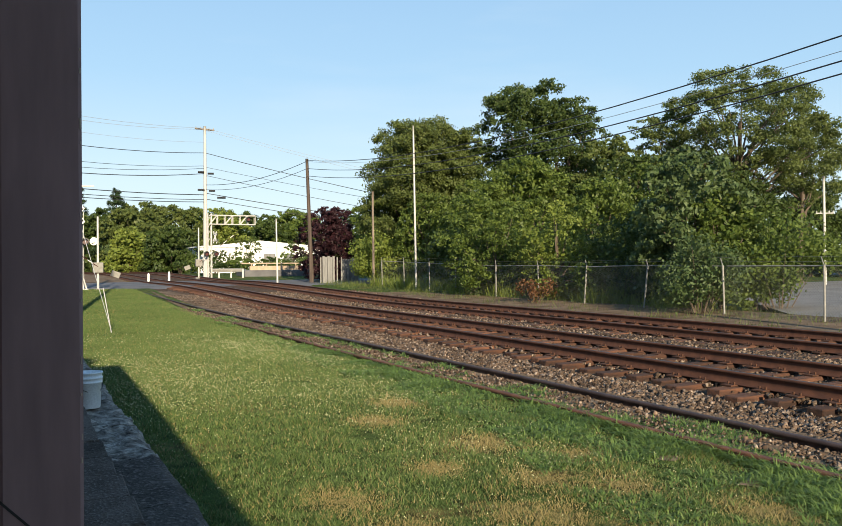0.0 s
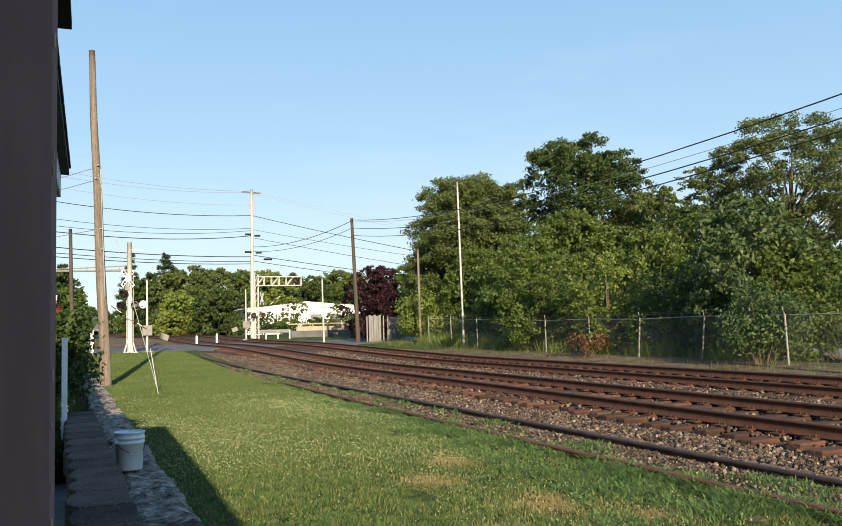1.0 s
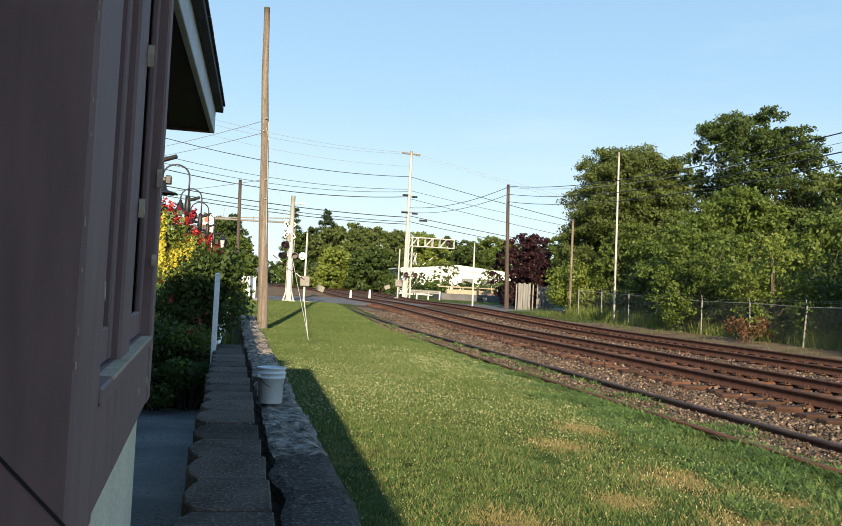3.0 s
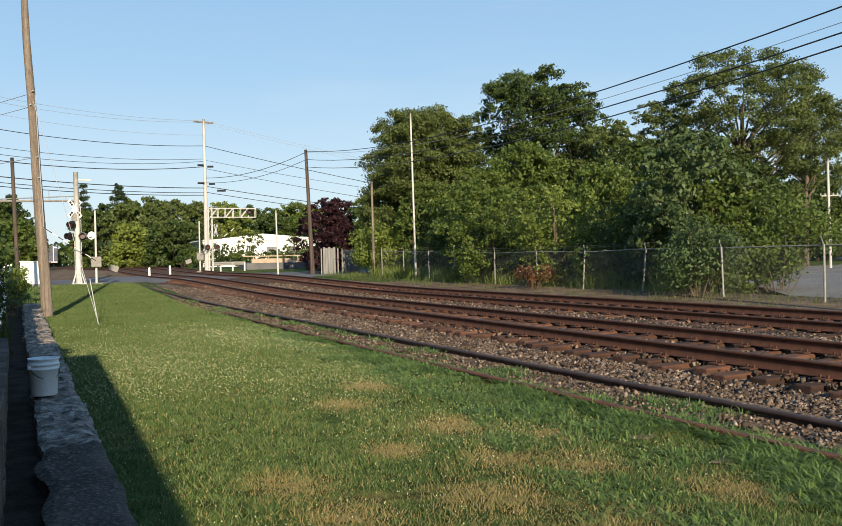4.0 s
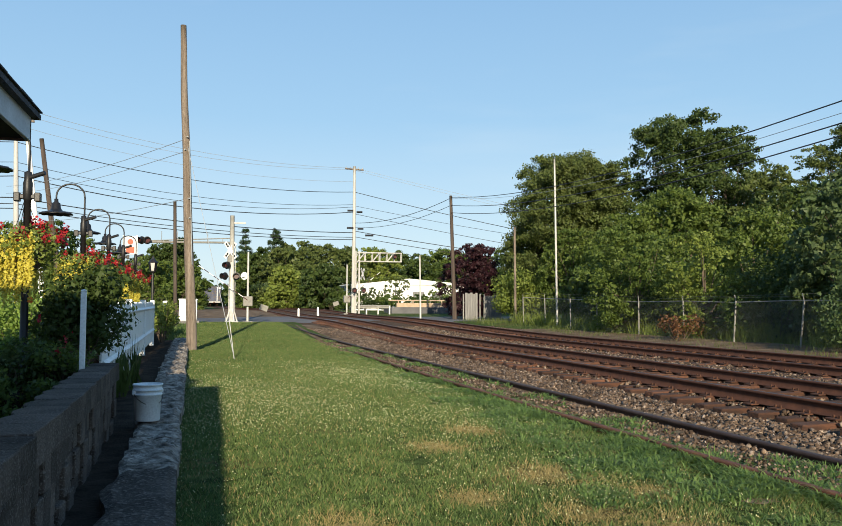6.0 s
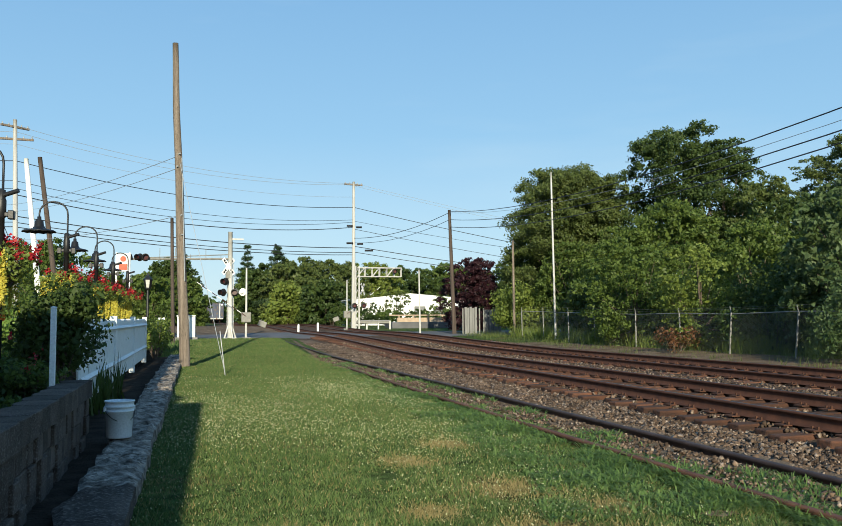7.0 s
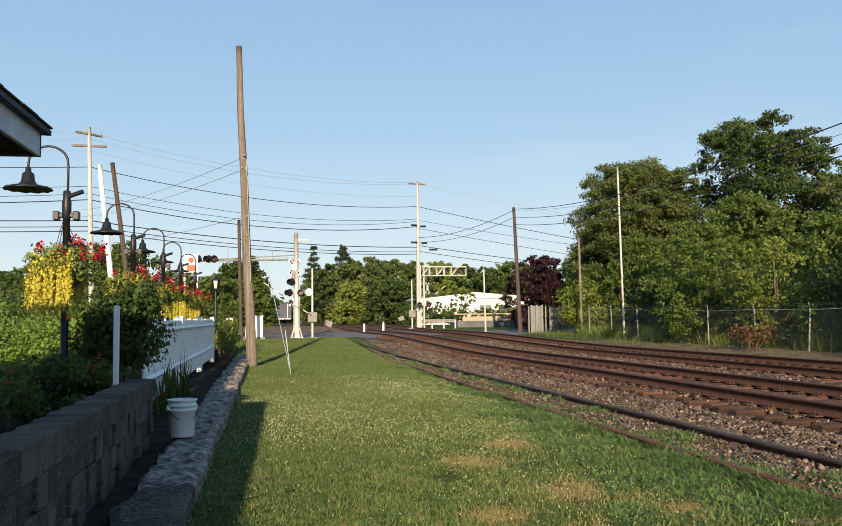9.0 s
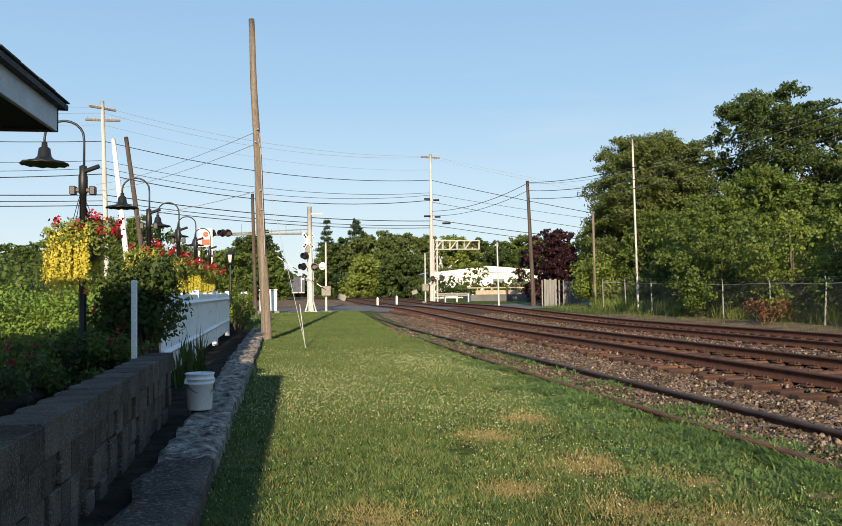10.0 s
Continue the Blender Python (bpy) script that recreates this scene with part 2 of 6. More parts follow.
M_LF_PINE = leaf_mat("leaf_pine", (0.0151, 0.0336, 0.0134), (0.0420, 0.0714, 0.0252), 0.15)
M_LF_RUST = leaf_mat("leaf_rust", (0.0588, 0.0252, 0.0101), (0.1344, 0.0630, 0.0252), 0.2)
M_FL_YEL = leaf_mat("petal_yellow", (0.36, 0.32, 0.03), (0.62, 0.55, 0.10), 0.3)
M_FL_RED = leaf_mat("petal_red", (0.16, 0.005, 0.007), (0.42, 0.016, 0.020), 0.25)
M_FL_PINK = leaf_mat("petal_pink", (0.5, 0.25, 0.35), (0.75, 0.5, 0.6), 0.25)
M_FL_ORANGE = leaf_mat("petal_orange", (0.6, 0.14, 0.02), (0.75, 0.25, 0.04), 0.25)

# ---- mesh helpers ----
def link(name, bm, material, parent=None, label="", smooth=False):
    me = bpy.data.meshes.new(name)
    bm.to_mesh(me)
    bm.free()
    me.materials.append(material)
    if smooth:
        me.polygons.foreach_set("use_smooth", [True] * len(me.polygons))
    ob = new(name, me)
    if parent:
        ob.parent = parent
    if label:
        ob["label"] = label
    return ob


def part(name, bm, material, parent, label="", smooth=False):
    return link(name, bm, material, parent, label, smooth)


def thing(name, label, category, group="", kind="", at=(0, 0, 0)):
    e = new(name)
    e.empty_display_size = 0.2
    e.location = at
    return tagged(e, label, category, group, kind)


def box(bm, lo, hi, bevel=0.0, m=None):
    made = bmesh.ops.create_cube(bm, size=1.0)["verts"]
    c = [(a + b) / 2 for a, b in zip(lo, hi)]
    s = [b - a for a, b in zip(lo, hi)]
    for v in made:
        v.co = Vector((c[0] + v.co.x * s[0], c[1] + v.co.y * s[1], c[2] + v.co.z * s[2]))
    if bevel:
        edges = list({e for v in made for e in v.link_edges})
        made = list({v for f in bmesh.ops.bevel(bm, geom=edges, offset=bevel, segments=1, affect="EDGES")["faces"] for v in f.verts} | set(v for v in made if v.is_valid))
    if m is not None:
        bmesh.ops.transform(bm, matrix=m, verts=[v for v in made if v.is_valid])
    return bm


def rod(bm, pts, radii, sides=8, cap=True):
    """A tube through points with a radius at each."""
    pts = [Vector(p) for p in pts]
    if not isinstance(radii, (list, tuple)):
        radii = [radii] * len(pts)
    rings = []
    for i, p in enumerate(pts):
        d = (pts[min(i + 1, len(pts) - 1)] - pts[max(i - 1, 0)]).normalized()
        a = d.cross(Vector((0.03, 1, 0.02)) if abs(d.y) < 0.9 else Vector((1, 0, 0.02))).normalized()
        b = d.cross(a)
        rings.append([bm.verts.new(p + radii[i] * (math.cos(t) * a + math.sin(t) * b)) for t in (2 * math.pi * k / sides for k in range(sides))])
    for r0, r1 in zip(rings, rings[1:]):
        for k in range(sides):
            bm.faces.new((r0[k], r0[(k + 1) % sides], r1[(k + 1) % sides], r1[k]))
    if cap and sides > 2:
        bm.faces.new(rings[0])
        bm.faces.new(rings[-1][::-1])
    return bm


def lathe(bm, profile, sides=20, centre=(0, 0, 0)):
    """A surface of revolution about z from (radius, height) pairs."""
    rings = []
    for r, z in profile:
        rings.append([bm.verts.new((centre[0] + r * math.cos(2 * math.pi * k / sides), centre[1] + r * math.sin(2 * math.pi * k / sides), centre[2] + z)) for k in range(sides)])
    for r0, r1 in zip(rings, rings[1:]):
        for k in range(sides):
            bm.faces.new((r0[k], r0[(k + 1) % sides], r1[(k + 1) % sides], r1[k]))
    return bm


def array_mesh(name, verts, faces, material, parent=None, label="", smooth=False):
    """A mesh straight from arrays of vertices (n,3) and faces (m,k)."""
    verts, faces = np.asarray(verts, np.float32), np.asarray(faces, np.int32)
    k = faces.shape[1]
    me = bpy.data.meshes.new(name)
    me.vertices.add(len(verts))
    me.vertices.foreach_set("co", verts.ravel())
    me.loops.add(faces.size)
    me.loops.foreach_set("vertex_index", faces.ravel())
    me.polygons.add(len(faces))
    me.polygons.foreach_set("loop_start", np.arange(0, faces.size, k, dtype=np.int32))
    me.update(calc_edges=True)
    me.materials.append(material)
    if smooth:
        me.polygons.foreach_set("use_smooth", [True] * len(me.polygons))
    ob = new(name, me)
    if parent:
        ob.parent = parent
    if label:
        ob["label"] = label
    return ob


RNG = np.random.default_rng(7)


def unit(n):
    v = RNG.normal(size=(n, 3))
    return v / np.linalg.norm(v, axis=1)[:, None]


def leaf_arrays(centres, outward, size, aspect=0.55, droop=0.0, wild=0.9):
    """Folded rhombic leaves round the centres, facing roughly outward."""
    n = len(centres)
    nrm = outward + wild * unit(n)
    nrm /= np.linalg.norm(nrm, axis=1)[:, None]
    along = np.cross(nrm, unit(n))
    along /= np.linalg.norm(along, axis=1)[:, None] + 1e-9
    along[:, 2] -= droop
    across = np.cross(nrm, along)
    across /= np.linalg.norm(across, axis=1)[:, None] + 1e-9
    s = (size * RNG.uniform(0.6, 1.35, n))[:, None]
    v = np.stack([centres - along * s * 0.5, centres + across * s * aspect * 0.5 + nrm * s * 0.12, centres + along * s * 0.5, centres - across * s * aspect * 0.5 + nrm * s * 0.12], 1)
    return v.reshape(-1, 3), np.arange(4 * n).reshape(n, 4)


def clump_points(blobs, per, shell=0.75):
    """Leaf places on the outer shells of ellipsoid blobs: rows (x, y, z, rx, ry, rz)."""
    cs, outs = [], []
    for bx, by, bz, rx, ry, rz in blobs:
        n = max(8, int(per * (rx * ry * rz) ** (2 / 3)))
        d = unit(n)
        r = 1 - (1 - shell) * RNG.random(n) ** 0.7 * 1.4 + 0.07 * RNG.normal(size=n)
        cs.append(np.array([bx, by, bz]) + d * np.array([rx, ry, rz]) * r[:, None])
        outs.append(d)
    return np.concatenate(cs), np.concatenate(outs)


def tree(name, label, x, y, z, height, width, material, base=0.25, leaf=0.2, dense=95, clumps=26, airy=0.0, trunk=None, category="tree", droop=0.1):
    """A tapered trunk with limbs, and a full crown of many leaf clumps inside a rough ovoid."""
    top = thing(name, label, category, at=(x, y, z))
    rt = trunk or height * 0.016 + 0.03
    lo = height * base
    span = height - lo
    blobs = []
    spin = RNG.uniform(0, 6.28)
    size = (width + min(height, 1.5 * width)) / 2
    for i in range(clumps):
        t = (i + 0.8 * RNG.random()) / clumps
        rad = width / 2 * max(0.08, 1 - ((t - 0.42) / 0.62) ** 2) ** 0.5
        ang = spin + i * 2.39996 + RNG.normal() * 0.35
        r = RNG.uniform(0.10, 0.19) * size * (1 - 0.25 * t) * (1 - airy * 0.42)
        k = max(0.0, rad - r * 0.55) * (0.35 + 0.65 * RNG.random() ** 0.4) * RNG.uniform(0.9, 1.1)
        pz = min(lo + r * 0.4 + (span - 1.3 * r) * t + RNG.normal() * 0.025 * height, height - r * RNG.uniform(0.75, 1.0))
        blobs.append((k * math.cos(ang), k * math.sin(ang), pz, r * 1.15, r * 1.15, r * (0.85 - 0.2 * airy)))
    bm = bmesh.new()
    lean = RNG.normal(size=2) * 0.02 * height
    spine = [(0, 0, -0.15), (lean[0] * 0.3, lean[1] * 0.3, lo * 0.7), (lean[0], lean[1], lo + span * 0.3), (lean[0] * 1.2, lean[1] * 1.2, lo + span * (0.7 - 0.2 * airy))]
    rod(bm, spine, [rt * 1.25, rt, rt * 0.6, rt * 0.2], 8)
    for b in blobs[::2]:
        s = Vector(spine[1]).lerp(Vector(spine[2]), RNG.random())
        e = Vector(b[:3]) * 0.95
        rod(bm, [s, s.lerp(e, 0.5) + Vector((0, 0, 0.05 * height * RNG.random())), e], [rt * 0.4, rt * 0.25, rt * 0.08], 5, False)
    part("trunk", bm, M_BARK, top, smooth=True)
    tufts_, heart = [], np.array([0, 0, lo + span * 0.35])
    for bl in blobs:
        out = np.array(bl[:3]) - heart
        out = out / (np.linalg.norm(out) + 1e-6)
        for k in range(int(RNG.integers(10, 15) * (1 - 0.35 * airy))):
            d = unit(1)[0] + 0.55 * out + np.array([0, 0, 0.25])
            d /= np.linalg.norm(d)
            q = bl[3] * RNG.uniform(0.24, 0.44)
            p = np.array(bl[:3]) + d * np.array(bl[3:]) * RNG.uniform(0.62, 1.08)
            tufts_.append((p[0], p[1], min(p[2], height - 0.5 * q), q * 1.15, q * 1.15, q * (0.72 - 0.2 * airy)))
    c, o = clump_points(tufts_, dense, 0.5)
    ok = (c[:, 2] > lo * 0.55) & (c[:, 2] < height * 1.02)
    sz = np.full(ok.sum(), leaf)
    c, o = c[ok], o[ok]
    if airy < 0.5:
        # shaded inner foliage that closes the crown
        inner = [(b[0] * 0.75, b[1] * 0.75, b[2] - b[5] * 0.25, b[3] * 0.72, b[4] * 0.72, b[5] * 0.72) for b in blobs]
        inner += [(0, 0, lo + span * q, width * 0.25, width * 0.25, span * 0.16) for q in (0.18, 0.38, 0.58, 0.74)]
        ci, oi = clump_points(inner, dense * 0.26, 0.5)
        ok = (ci[:, 2] > lo * 0.5) & (ci[:, 2] < height - leaf)
        c, o = np.concatenate([c, ci[ok]]), np.concatenate([o, oi[ok]])
        sz = np.concatenate([sz, np.full(ok.sum(), leaf * 1.55)])
    v, f = leaf_arrays(c, o, sz, droop=droop)
    array_mesh("crown", v, f, material, top)
    return top


def shrub(name, label, x, y, z, height, width, material, leaf=0.08, dense=900, clumps=9, depth=None, category="shrub"):
    top = thing(name, label, category, at=(x, y, z))
    depth = depth or width
    blobs, bm = [], bmesh.new()
    for i in range(clumps):
        d = unit(1)[0]
        px, py = d[0] * width * 0.34, d[1] * depth * 0.34
        r = RNG.uniform(0.2, 0.32) * min(width, height, depth)
        pz = height * RNG.uniform(0.25, 0.86)
        blobs.append((px, py, pz, r * 1.2, r * 1.2, r))
        rod(bm, [(px * 0.2, py * 0.2, -0.05), (px * 0.6, py * 0.6, pz * 0.5), (px, py, pz)], [0.014 * height ** 0.5, 0.01, 0.004], 5, False)
    part("stem", bm, M_BARK, top)
    c, o = clump_points(blobs, dense, 0.6)
    ok = c[:, 2] > 0.02
    v, f = leaf_arrays(c[ok], o[ok], leaf)
    array_mesh("foliage", v, f, material, top)
    return top


def smooth(a, b, t):
    t = min(1.0, max(0.0, (t - a) / (b - a)))
    return t * t * (3 - 2 * t)


def rise(y):
    """The ground climbs gently towards the crossing and beyond it."""
    return 0.42 * smooth(24, 52, y) + 0.50 * smooth(55, 85, y) + 0.45 * smooth(90, 300, y)


def bend(y):
    """The railway bends to the left past the lawn."""
    u = max(0.0, y - 15)
    return -0.0006 * u * u if u < 90 else -4.86 - 0.03 * (u - 90) - 0.0004 * max(0.0, u - 175) ** 2


def edge(y):
    """The station side runs slightly off the railway's direction."""
    return -0.022 * y


# ---- ground ----
def ground_z(x, y):
    z = rise(y)
    if -2.2 < x < 8.2 and y < 60:
        z -= 0.13 * (1 - smooth(50, 58, y))
    return z


def sheet(name, xs, ys, zf, material, label, category, kind="structure", parent=None):
    verts = [(x, y, zf(x, y)) for y in ys for x in xs]
    nx = len(xs)
    faces = [(j * nx + i, j * nx + i + 1, (j + 1) * nx + i + 1, (j + 1) * nx + i) for j in range(len(ys) - 1) for i in range(nx - 1)]
    return tagged(array_mesh(name, verts, faces, material, parent, smooth=True), label, category, kind=kind)


XS = [-2500, -600, -150, -60, -30, -20, -14, -10, -8, -6, -5, -4, -3.2, -2.6, -2.2, -1.8, 0, 2, 4, 6, 8, 8.4, 9, 11, 14, 20, 30, 60, 150, 600, 2500]
YS = [-2500, -600, -100, -30, -12] + list(range(-8, 64, 2)) + [66, 70, 75, 80, 85, 90, 100, 120, 150, 200, 250, 300, 600, 2500]
sheet("ground", XS, YS, ground_z, M_LAWN, "mown lawn and rough grass ground beside the railway", "ground")
# ballast bed under both main tracks
BX = [-2.45, -1.75, -1.1, -0.5, 0.1, 2.0, 2.6, 3.2, 3.7, 6.3, 6.9, 7.8]
BZ = [-0.03, -0.03, -0.055, -0.06, 0.03, 0.055, 0.02, 0.02, 0.055, 0.085, 0.04, -0.02]
BYS = list(range(-10, 52, 2)) + [54, 58, 62, 70, 80, 90, 100, 115, 130, 150, 180, 220, 260, 320]
bv = [(x + bend(y), y, z + rise(y) + 0.01) for y in BYS for x, z in zip(BX, BZ)]
nb = len(BX)
bf = [(j * nb + i, j * nb + i + 1, (j + 1) * nb + i + 1, (j + 1) * nb + i) for j in range(len(BYS) - 1) for i in range(nb - 1)]
tagged(array_mesh("ballast_bed", bv, bf, M_BALLAST_BED, smooth=True), "grey-brown crushed stone ballast bed under two tracks", "ballast", kind="structure")


# ---- railway tracks ----
def rail_run(name, xf, ztop, ys, material, parent, head=0.072, height=0.17, foot=0.14, label=""):
    prof = [(-foot / 2, -height), (-foot / 2, -height + 0.015), (-0.012, -height + 0.035), (-0.010, -0.045), (-head / 2, -0.035), (-head / 2, -0.008), (-head / 2 + 0.008, 0),
            (head / 2 - 0.008, 0), (head / 2, -0.008), (head / 2, -0.035), (0.010, -0.045), (0.012, -height + 0.035), (foot / 2, -height + 0.015), (foot / 2, -height)]
    k = len(prof)
    v = [(xf(y) + px, y, ztop(y) + pz) for y in ys for px, pz in prof]
    f = [(j * k + i, (j + 1) * k + i, (j + 1) * k + (i + 1) % k, j * k + (i + 1) % k) for j in range(len(ys) - 1) for i in range(k)]
    ob = array_mesh(name, v, f, material, parent, label)
    ob.data.materials.append(M_RAILTOP)
    top = [1 if i % k == 6 else 0 for i in range(len(f))]
    if len(ob.data.polygons) == len(top) and material is M_RAIL:
        ob.data.polygons.foreach_set("material_index", top)
    return ob


RYS = list(range(-12, 60, 2)) + list(range(60, 130, 5)) + [140, 160, 180, 200, 230, 260, 300]
tie_bm = bmesh.new()
box(tie_bm, (-1.3, -0.115, -0.18), (1.3, 0.115, 0), 0.012)
tie_mesh = bpy.data.meshes.new("tie")
tie_bm.to_mesh(tie_mesh)
tie_mesh.materials.append(M_TIE)


def main_track(label, x0, z0, z1):
    tr = thing("railway_track", label, "railway track", "main tracks")
    rail_run("rail", lambda y: x0 + bend(y), lambda y: z0 + rise(y) * 0.9, RYS, M_RAIL, tr, label="brown rusty rail with a worn head")
    rail_run("rail", lambda y: x0 + 1.505 + bend(y), lambda y: z1 + rise(y) * 0.9, RYS, M_RAIL, tr, label="brown rusty rail with a worn head")
    plates = bmesh.new()
    far = bmesh.new()
    n = 0
    for i in range(260):
        y = -9 + i * 0.52
        if y > 51.5 and y < 62:
            continue
        cx, cz = x0 + 0.7525 + bend(y), (z0 + z1) / 2 - 0.175 + rise(y) * 0.9
        tilt = math.atan2(z1 - z0, 1.505)
        m = Matrix.Translation((cx + random.uniform(-0.12, 0.12), y + random.uniform(-0.05, 0.05), cz - random.uniform(0, 0.025))) @ Euler((0, -tilt, random.uniform(-0.045, 0.045))).to_matrix().to_4x4()
        if n < 118:
            t = new("tie", tie_mesh)
            t.parent = tr
            t.matrix_basis = m
            n += 1
        else:
            box(far, (-1.3, -0.115, -0.18), (1.3, 0.115, 0), m=m)
        if y < 50:
            for rx in (0, 1.505):
                zz = (z0 if rx == 0 else z1) - 0.172 + rise(y) * 0.9
                xx = x0 + rx + bend(y)
                box(plates, (xx - 0.19, y - 0.09, zz - 0.006), (xx + 0.19, y + 0.09, zz + 0.010))
                for sx, sy in ((-0.095, -0.05), (-0.095, 0.05), (0.095, -0.05), (0.095, 0.05)):
                    box(plates, (xx + sx - 0.012, y + sy - 0.012, zz), (xx + sx + 0.012, y + sy + 0.012, zz + 0.045))
    tagged(part("tie_plate", plates, M_PLATE, tr, "rusty tie plates and spikes"), kind="stuff")
    tagged(part("distant_tie", far, M_TIE, tr, "brown wooden ties further along"), kind="stuff")
    return tr


main_track("near main railway track with rusty rails on wooden ties", 0.0, 0.255, 0.295)
main_track("far main railway track with rusty rails on wooden ties", 4.2, 0.275, 0.33)


def siding_near(y):
    return -2.86 - 0.036 * y + 0.0009 * y * y


def siding_far(y):
    return -1.93 - 0.0165 * y - 0.0003 * y * y


siding = thing("siding_track", "disused siding with old rusty rails sunk in grass", "railway track")
rail_run("rail", siding_near, lambda y: 0.085, [-8, -4, 0, 2, 4, 6, 8, 10, 12, 14, 16, 18, 20, 20.6], M_OLDRAIL, siding, label="reddish rusty old rail ending in the grass")
rail_run("rail", siding_far, lambda y: 0.085 + rise(y) * 0.8, [-8, -4, 0, 4, 8, 12, 16, 20, 24, 28, 32, 36, 40, 43], M_SIDERAIL, siding, label="dark old rail half buried in gravel")
dv = [(siding_near(y) + k * (siding_far(y) - siding_near(y) + 0.43 + 1.1 * smooth(23, 33, y)) / 4, y, 0.012 - 0.02 * (k % 2) + rise(y)) for y in range(-8, 46, 2) for k in range(5)]
df = [(j * 5 + i, j * 5 + i + 1, (j + 1) * 5 + i + 1, (j + 1) * 5 + i) for j in range(26) for i in range(4)]
tagged(array_mesh("siding_bed", dv, df, M_DIRT), "weedy gravel and dirt strip along the siding", "gravel strip", kind="structure")

# ---- road and crossing, parking lot ----
def road_y(x):
    return 57.0 + 0.10 * x


RX = [-70, -40, -25, -15, -10, -6, -3, 0, 3, 6, 9, 12, 16, 22, 30, 45, 70]
rv = [(x, road_y(x) + d, rise(road_y(x) + d) + 0.03 + (0.05 if -4 < x < 8 else 0)) for d in (-7.5, -3, 0, 3, 5.5) for x in RX]
rv = [(x, road_y(x) - 9.0, rise(road_y(x) - 9.0) - 0.22) for x in RX] + rv
rf = [(j * 17 + i, j * 17 + i + 1, (j + 1) * 17 + i + 1, (j + 1) * 17 + i) for j in range(5) for i in range(16)]
tagged(array_mesh("road", rv, rf, M_ASPHALT, smooth=True), "grey asphalt road over the level crossing", "road", kind="structure")
pv = [(11.6, 2, 0.12), (12.4, 15, 0.12), (26, 32, 0.2), (50, 56, 0.3), (120, 40, 0.3), (120, -60, 0.3), (20, -60, 0.1)]
tagged(array_mesh("parking_lot", pv, [tuple(range(7))], M_LOT), "sunlit grey asphalt parking lot behind the fence", "pavement", kind="structure")
tagged(array_mesh("gravel_verge", [(7.6, -10, 0.02), (13, -10, 0.05), (13.4, 20, 0.06), (10.5, 40, 0.24), (7.4, 40, 0.24), (7.5, 20, 0.02)], [(0, 1, 2, 3, 4, 5)], M_DIRT), "dry dirt and gravel verge by the fence", "verge", kind="structure")

sheet("dirt_verge", [-26, -20, -15, -11, -8, -5, -2], list(range(60, 120, 4)), lambda x, y: ground_z(x, y) + 0.035 - 0.02 * (x < -20), M_DIRT, "bare brown dirt and gravel beside the tracks past the road", "verge")

